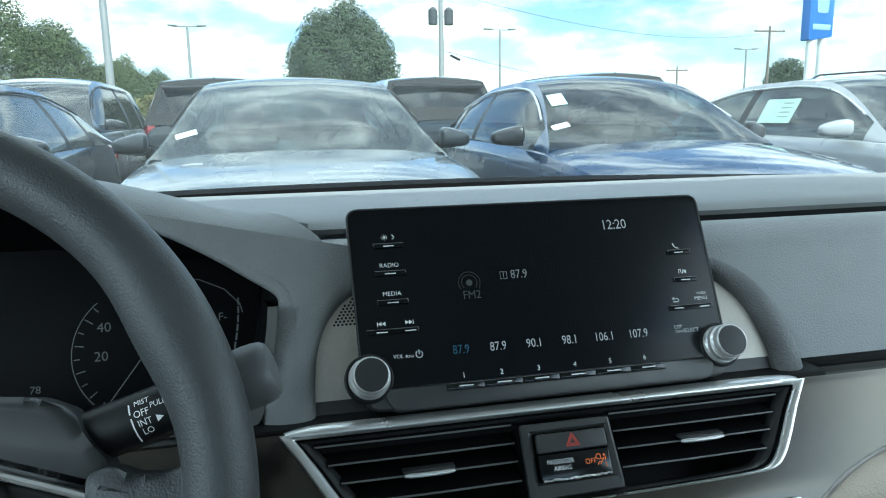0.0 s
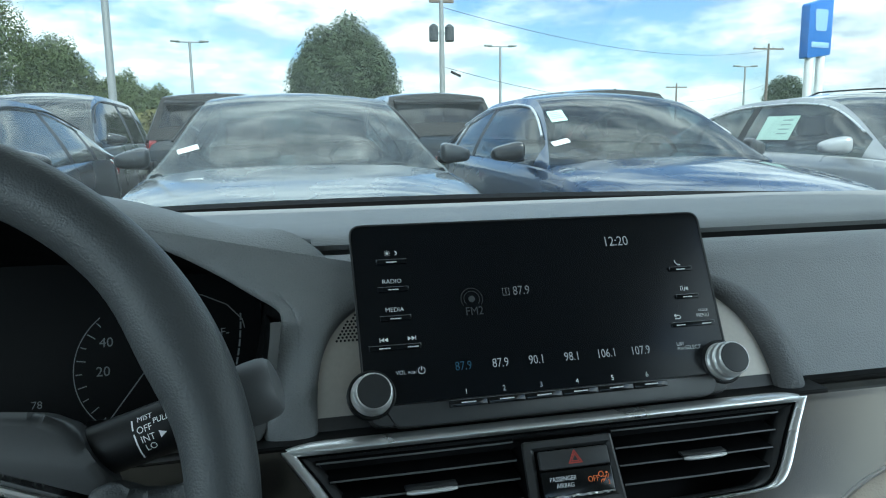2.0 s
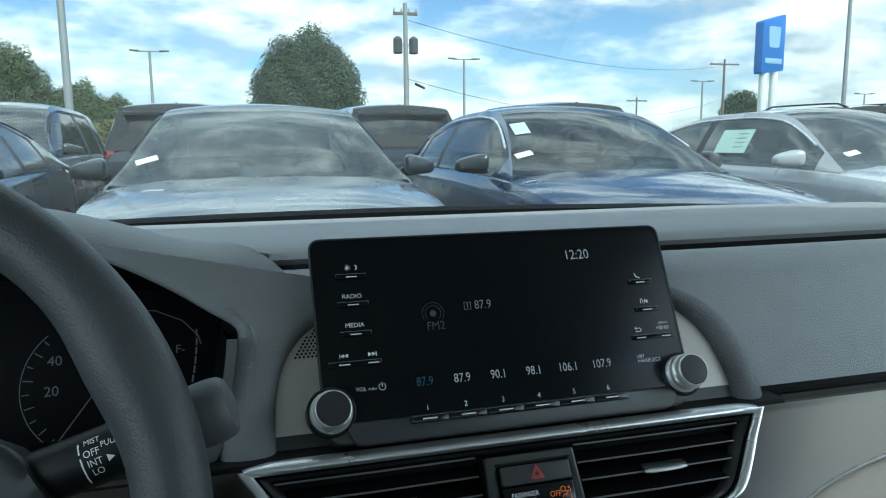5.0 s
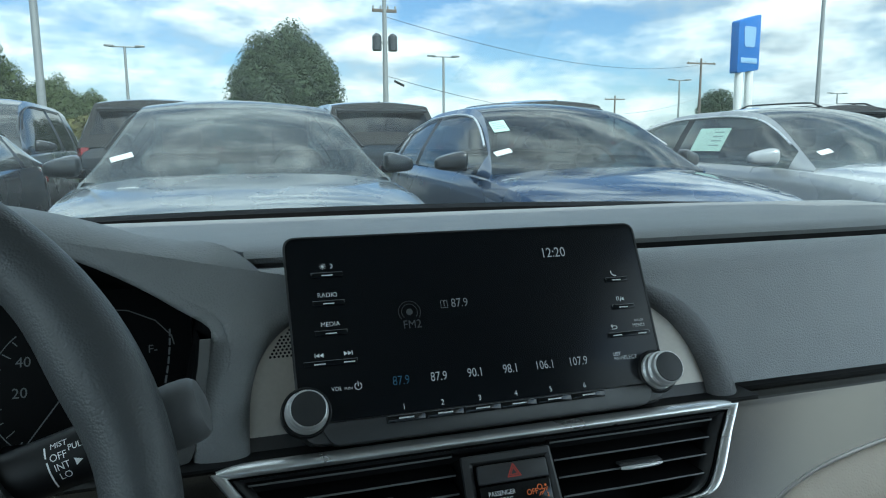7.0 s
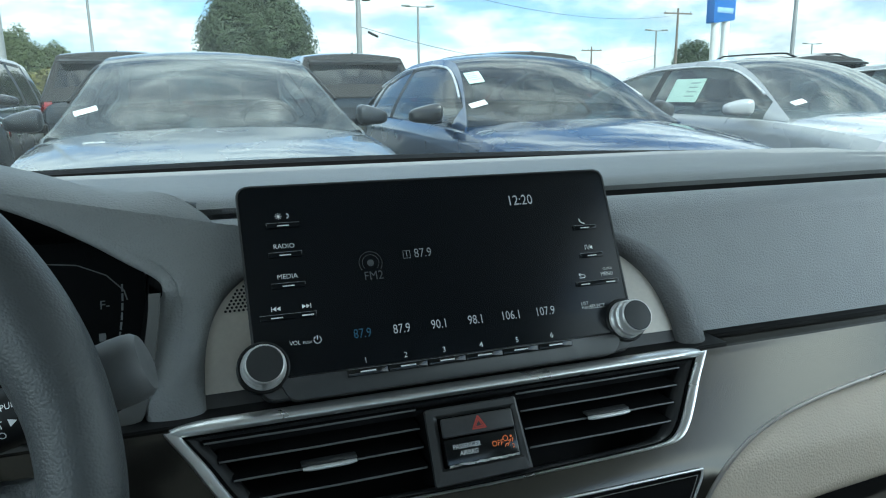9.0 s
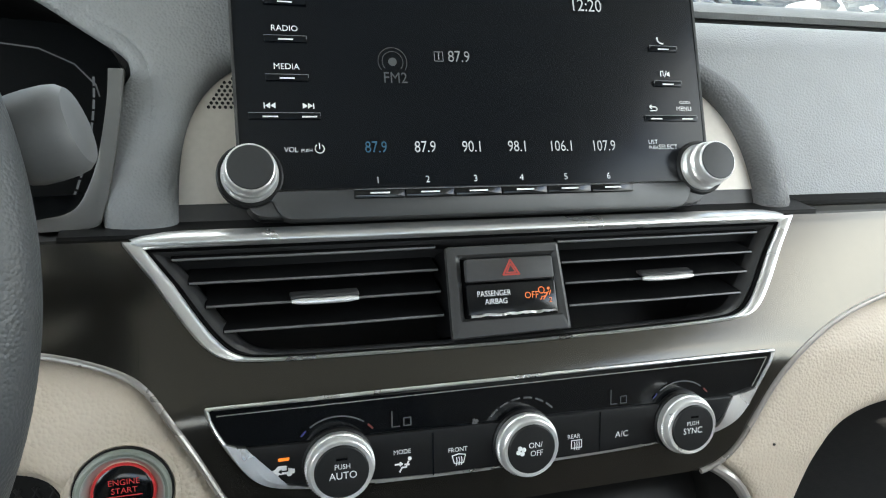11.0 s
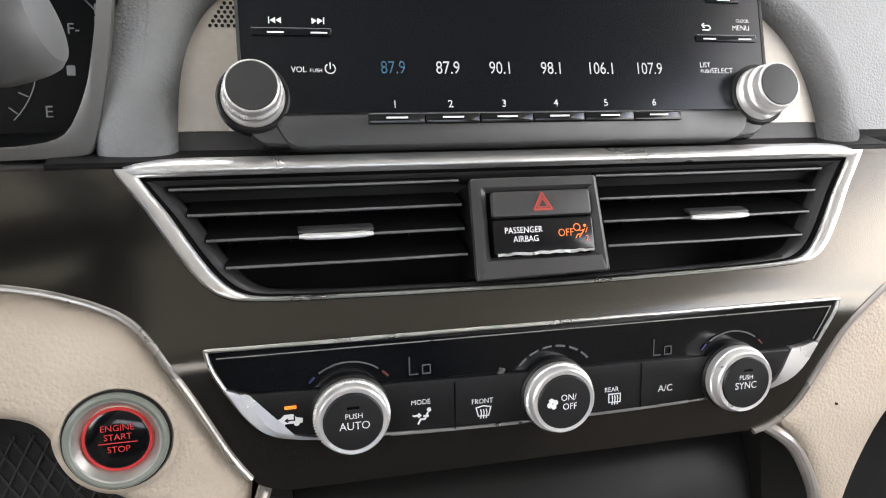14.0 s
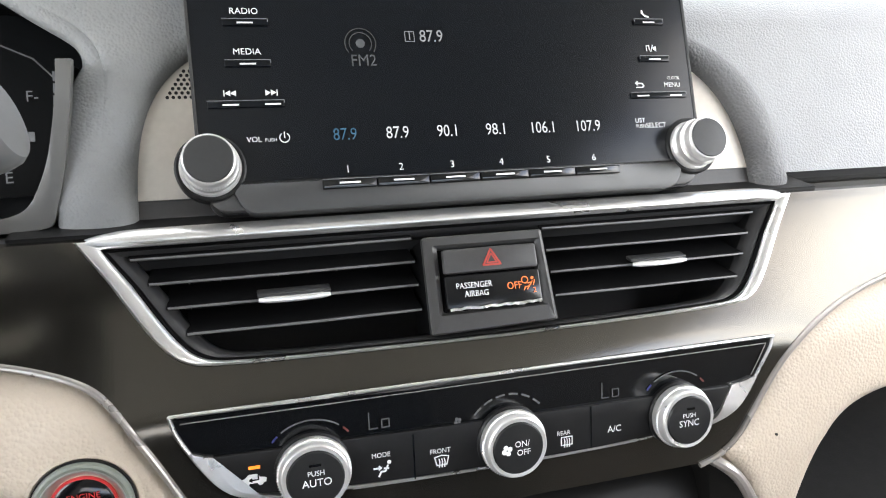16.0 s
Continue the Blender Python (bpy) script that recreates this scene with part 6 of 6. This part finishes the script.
        for sx in ((-1, 1) if rails else ()):
            part("roof_rail", tube([(sx * (wr - 0.07), y_, interp(y_, gh) + (0.055 if 0.02 < i_ / 9 < 0.98 else 0.0)) for i_, y_ in enumerate(np.linspace(ys[2] - 0.1, ys[4] - 0.15, 10))], 0.016, 6), M_BLACK, car, "black roof rail")
        part("rear_wiper", tube([(-0.05, h - 0.10, 1.13), (0.35, h - 0.11, 1.16)], 0.012, 6), M_BLACK, car)
        part("aerial", loft([[(-0.02, ys[4] - 0.20, gh[4][1] + 0.0), (0.02, ys[4] - 0.20, gh[4][1]), (0.02, ys[4] - 0.04, gh[4][1]), (-0.02, ys[4] - 0.04, gh[4][1])], [(-0.004, ys[4] - 0.08, gh[4][1] + 0.075), (0.004, ys[4] - 0.08, gh[4][1] + 0.075), (0.004, ys[4] - 0.04, gh[4][1] + 0.075), (-0.004, ys[4] - 0.04, gh[4][1] + 0.075)]]), M_BLACK, car, "fin aerial")
    return car, (ys, edge)


YF = 4.25 + 0.73       # middle of the front row
def put(x, y, turn=0.0):
    return pose(x, y, 0, 0, 0, turn)

car_a, fa = make_car("sedan", "steel-blue sedan parked facing the viewer's car, sticker on the glass", P_SILVERBLUE, "sedan", put(-0.05, YF) @ Matrix.Diagonal((1.055, 1, 1, 1)), mirror_paint=P_GREY)
car_b, fb = make_car("sedan", "deep blue sedan parked nose-out with price stickers on the glass", P_NAVY, "sedan", put(2.30, YF), mirror_paint=P_BLACK)
car_c, fc = make_car("sedan", "silver sedan parked nose-out with a sticker in its side window", P_SILVER, "sedan", put(4.92, YF))
car_d, fd = make_car("sedan", "glossy black sedan parked nose-out", P_BLACK, "sedan", put(-2.60, YF))
car_d2, _ = make_car("sedan", "silver sedan at the end of the row", P_SILVER, "sedan", put(7.60, YF))
YR = 9.3 + 2.29
for x, p, lab in ((-1.0, P_GREY, "graphite sport utility car seen from behind with red tail lamps"), (2.0, P_GREY, "dark grey sport utility car seen from behind"), (4.75, P_BLACK, "black sport utility car with a roof spoiler"), (10.6, P_BLACK, "black sport utility car with roof rails")):
    make_car("sport_utility_car", lab, p, "suv", put(x, YR, 180) @ Matrix.Scale(1.08 if 4 < x else 1.05, 4), rails=x > 7)
make_car("sport_utility_car", "black sport utility car behind the black sedan", P_BLACK, "suv", put(-3.25, 10.2) @ Matrix.Scale(1.04, 4))
make_car("sedan", "silver sedan far off in the car park", P_SILVER, "sedan", put(-5.6, 27, 90))
make_car("sedan", "dark red sedan far off in the car park", P_RED, "sedan", put(-10.5, 27.5, 90))

# ---------------------------------------------------------------- poles, sign, trees
def light_pole(x, y, top, r, arms):
    p = thing("street_lamp", "grey galvanised parking-lot lamp pole with flat twin heads", "street lamp", put(x, y), "lamp poles")
    part("pole", lathe([(r * 1.25, 0), (r, 0.3), (r * 0.75, top)], 16), M_POLE, p)
    if arms:
        part("cross_arm", boxed(-arms, arms, -0.05, 0.05, top - 0.05, top + 0.05, 0.02), M_POLE, p)
        for s in (-1, 1):
            part("lamp_head", boxed(s * arms - 0.35, s * arms + 0.35, -0.2, 0.2, top + 0.0, top + 0.14, 0.03), M_POLE, p, "flat grey lamp head")
    return p


light_pole(-4.50, 20, 8.2, 0.11, 0)
light_pole(-7.0, 60, 8.8, 0.13, 1.1)
light_pole(18.8, 60, 8.8, 0.13, 1.1)
light_pole(50.4, 70, 8.3, 0.13, 1.1)
light_pole(30.3, 30, 10.0, 0.12, 0)
light_pole(84, 80, 8.0, 0.13, 1.3)


def utility_pole(x, y, top, arm, drums, lean=0):
    p = thing("utility_pole", "weathered wooden utility pole with a crossarm" + (" and two transformers" if drums else ""), "utility pole", put(x, y), "utility poles")
    part("pole", lathe([(0.20, 0), (0.17, top * 0.6), (0.13, top)], 14), M_WOODPOLE if not drums else M_POLE, p)
    part("cross_arm", boxed(-arm, arm, -0.07, 0.07, top - 0.75, top - 0.55, 0.02), M_WOODPOLE, p, "wooden crossarm")
    for i in range(4):
        part("insulator", lathe([(0.05, top - 0.55), (0.07, top - 0.45), (0.03, top - 0.32)], 10, cx=-arm * 0.9 + i * arm * 0.6), M_POLE, p)
    if drums:
        for s in (-1, 1):
            part("transformer", lathe([(0.26, 7.15), (0.30, 7.2), (0.30, 8.05), (0.22, 8.15), (0.08, 8.25)], 20, cx=s * 0.52), M_GREY_DRUM, p, "grey transformer drum")
            part("bracket", boxed(min(0, s * 0.4), max(0, s * 0.4), -0.05, 0.05, 7.6, 7.75), M_POLE, p)
    return p


M_GREY_DRUM = mat("grey_enamel", (0.05, 0.056, 0.062), 0.5, vary=0.1, scale=4)
utility_pole(10.15, 45, 10.3, 0.8, True)
utility_pole(60.8, 80, 12.2, 2.2, False)
utility_pole(66, 110, 9.5, 2.0, False)


def cable(name, a, b, sag):
    pts = []
    for i in range(25):
        t = i / 24
        p = Vector(a).lerp(Vector(b), t)
        p.z -= sag * 4 * t * (1 - t)
        pts.append(p)
    tagged(part(name, tube(pts, 0.016, 6), M_BLACK), "black overhead cable sagging between poles", "cable", "overhead cables")


cable("overhead_cable", (10.15, 45, 5.6), (60.8, 80, 7.2), 2.4)
cable("overhead_cable", (10.15, 45, 9.3), (60.8, 80, 11.4), 1.6)
tagged(part("cable_splice", tube([(10.9, 45.5, 5.30), (11.6, 46.0, 5.08)], 0.09, 8), M_BLACK), "dark splice case hanging on the overhead cable", "splice case")

M_SIGNPALE = mat("sign_pale_blue", (0.30, 0.48, 0.72), 0.4, vary=0.03, scale=2)
sign = thing("dealer_sign", "tall blue dealership pylon sign on two white posts", "sign", pose(33.95, 40, 0, 0, 0, 14))
box_ = part("sign_box", prism(rounded([(-1.15, 5.75), (1.15, 6.05), (1.15, 9.75), (-1.15, 9.15)], 0.18), -0.30, 0.30, 0.05), M_SIGNBLUE, sign, "blue sign box with a sloping top")
box_.matrix_local = pose(0, 0, 0, 90, 0, 0)
for x in (-0.55, 0.55):
    part("post", lathe([(0.27, 0), (0.27, 6.1)], 16, cx=x), M_WHITE, sign, "white post")
part("emblem", prism(rounded([(-0.52, 0), (0.52, 0), (0.62, 1.35), (-0.62, 1.35)], 0.2), 0, 0.03), M_SIGNPALE, sign, "pale plain emblem shape").matrix_local = pose(0, -0.30, 7.5, 90, 0, 0)
part("name_bar", boxed(-0.85, 0.85, -0.33, -0.30, 6.45, 6.80, 0.01), M_SIGNPALE, sign, "pale lettering bar")


def crown(centre, radii, count, size, material, parent, rnd, name="crown", base=0.25):
    """Many small leaf clumps spread through a lobed volume, with gaps."""
    lobes = []
    for i in range(46):
        z = 1 - 2 * (i + 0.5) / 46
        a = i * 2.39996
        k = rnd.uniform(0.60, 0.76)
        r = math.sqrt(1 - z * z)
        lobes.append((Vector((r * math.cos(a) * k, r * math.sin(a) * k, z * k)), rnd.uniform(0.20, 0.33)))
    for i in range(10):
        lobes.append((Vector((rnd.uniform(-.3, .3), rnd.uniform(-.3, .3), rnd.uniform(-.4, .4))), 0.4))
    verts, faces = [], []
    c, R3 = Vector(centre), Vector(radii)
    for i in range(count):
        lc, lr = lobes[rnd.randrange(len(lobes))]
        d = Vector((rnd.gauss(0, 1), rnd.gauss(0, 1), rnd.gauss(0, 1))).normalized()
        q = lc + d * lr * rnd.uniform(0.55, 1.05)
        taper = 1.0 - 0.14 * max(0.0, q.z)
        p = c + Vector((q.x * R3.x * taper, q.y * R3.y * taper, q.z * R3.z))
        n = (d + Vector((rnd.uniform(-.4, .4), rnd.uniform(-.4, .4), rnd.uniform(0, .7)))).normalized()
        s = n.orthogonal().normalized()
        s.rotate(Matrix.Rotation(rnd.uniform(0, 6.28), 3, n))
        t = n.cross(s)
        a = size * rnd.uniform(0.6, 1.4)
        b = a * rnd.uniform(0.5, 0.9)
        k = len(verts)
        verts += [p + s * a, p + t * b + n * a * 0.25, p - s * a * 0.9, p - t * b + n * a * 0.15]
        faces.append((k, k + 1, k + 2, k + 3))
    me = bpy.data.meshes.new(name)
    me.from_pydata([tuple(v) for v in verts], [], faces)
    me.materials.append(material)
    ob = new(name, me)
    ob.parent = parent
    return ob


def tree(x, y, height, radius, label, material, count, size, seed, low=0.2):
    rnd = random.Random(seed)
    t = thing("tree", label, "tree", put(x, y), "trees")
    bm = tube([(0, 0, 0), (0.05, 0, height * 0.3), (0, 0.1, height * 0.8)], [radius * 0.09, radius * 0.07, radius * 0.02], 10)
    for i in range(9):
        a = i * 2.4
        z = height * (0.25 + 0.06 * i)
        k = radius * (0.75 - 0.05 * i)
        tube([(0, 0, z), (k * 0.5 * math.cos(a), k * 0.5 * math.sin(a), z + height * 0.08), (k * math.cos(a), k * math.sin(a), z + height * 0.12)], [radius * 0.035, radius * 0.02, radius * 0.008], 6, bm=bm)
    part("trunk", bm, M_BARK, t, "grey-brown trunk with limbs")
    zc = height * (0.5 + low / 2)
    crown((0, 0, zc), (radius, radius, height - zc), count, size, material, t, rnd)
    return t


tree(4.7, 56, 10.6, 4.9, "large round-headed green tree beyond the car park", M_LEAF_DARK, 75000, 0.095, 2, 0.0)
tree(71.5, 90, 9.8, 3.4, "small dark tree in the distance", M_LEAF_DARK, 7000, 0.16, 3, 0.2)
for i, (x, h, r) in enumerate(((-21.5, 13.0, 5.0), (-17.6, 10.4, 3.6), (-14.4, 7.0, 3.4), (-12.2, 6.6, 2.8), (-10.2, 5.8, 2.4), (-27, 12, 5), (-33, 11.5, 5.5))):
    tree(x, 60 + (i % 3) * 2.5, h, r, "green tree in the wood's edge", M_LEAF, 38000, 0.088, 20 + i, -0.1)
for i, (x, h, r) in enumerate(((-9.4, 3.6, 1.9), (-12.5, 3.4, 2.2), (-16, 3.6, 2.6))):
    tree(x, 55, h, r, "low olive-green bush at the wood's edge", M_LEAF_DRY, 5000, 0.12, 40 + i, -0.2)
woods = thing("far_woods", "hazy band of far woods on the horizon", "woods", put(0, 0), kind="stuff")
rnd = random.Random(9)
for i in range(60):
    x = -160 + i * 6.2
    crown((x, 190 + rnd.uniform(-6, 6), 2.4), (6, 4, rnd.uniform(2.5, 5)), 130, 1.0, M_LEAF_DARK, woods, rnd, "woods")

# ---------------------------------------------------------------- stickers on the parked cars
M_PAPER = mat("white_paper", (0.75, 0.77, 0.76), 0.7, vary=0.03)
M_PRINT = mat("faded_print", (0.26, 0.34, 0.31), 0.7, vary=0.05)
M_PAPERGREEN = mat("pale_green_paper", (0.52, 0.70, 0.60), 0.7, vary=0.06, scale=8)


def sticker(car, at, normal, along, w, h, material, name="sticker", label="white paper slip"):
    """A paper slip on the pane that the driver sees at that spot, its long side along the given way."""
    ray = (Vector(at) - DRIVER).normalized()
    best = None
    for pane in [o for o in car.children if o.name.startswith(("windscreen", "side_window"))]:
        m = car.matrix_basis
        tree_ = bvhtree.BVHTree.FromPolygons([m @ v.co for v in pane.data.vertices], [tuple(f.vertices) for f in pane.data.polygons])
        hit, nrm, _, far_ = tree_.ray_cast(DRIVER, ray)
        if hit is not None and (best is None or far_ < best[2]):
            best = (hit, nrm if nrm.dot(ray) < 0 else -nrm, far_)
    hit, n = (best[0], best[1]) if best else (Vector(at), Vector(normal).normalized())
    x = Vector(along)
    x = (x - n * x.dot(n)).normalized()
    y = n.cross(x)
    p = hit + n * 0.006
    m = Matrix(((x.x, y.x, n.x, p.x), (x.y, y.y, n.y, p.y), (x.z, y.z, n.z, p.z), (0, 0, 0, 1)))
    ob = part(name, boxed(-w / 2, w / 2, -h / 2, h / 2, -0.001, 0.001), material, car, label, smooth=False)
    ob.matrix_local = car.matrix_basis.inverted() @ m
    return ob


sticker(car_a, (-0.724, 4.102, 1.073), (-0.18, -0.5, 0.85), (1, 0.1, 0.35), 0.125, 0.06, M_PAPER)
g = sticker(car_b, (1.766, 4.397, 1.263), (-0.16, -0.47, 0.87), (1, -0.11, 0.05), 0.112, 0.175, M_PAPERGREEN, "price_sheet", "pale green price sheet")
for i in range(4):
    part("print_bar", boxed(-0.045, 0.02 + 0.008 * i, 0.05 - i * 0.03, 0.058 - i * 0.03, 0.001, 0.002), M_PRINT, g, smooth=False)
sticker(car_b, (1.684, 4.116, 1.079), (-0.18, -0.5, 0.85), (1, 0, 0.25), 0.12, 0.06, M_PAPER)
g = sticker(car_c, (4.19, 5.15, 1.165), (-0.86, -0.01, 0.51), (0, -1, 0), 0.42, 0.24, M_PAPERGREEN, "price_sheet", "pale green price sheet inside the side window")
for i in range(4):
    part("print_bar", boxed(0.02, 0.15, 0.07 - i * 0.045, 0.082 - i * 0.045, 0.001, 0.002), M_PRINT, g, smooth=False)
sticker(car_c, (4.407, 4.045, 1.057), (-0.15, -0.49, 0.86), (1, 0, 0.2), 0.12, 0.06, M_PAPER)
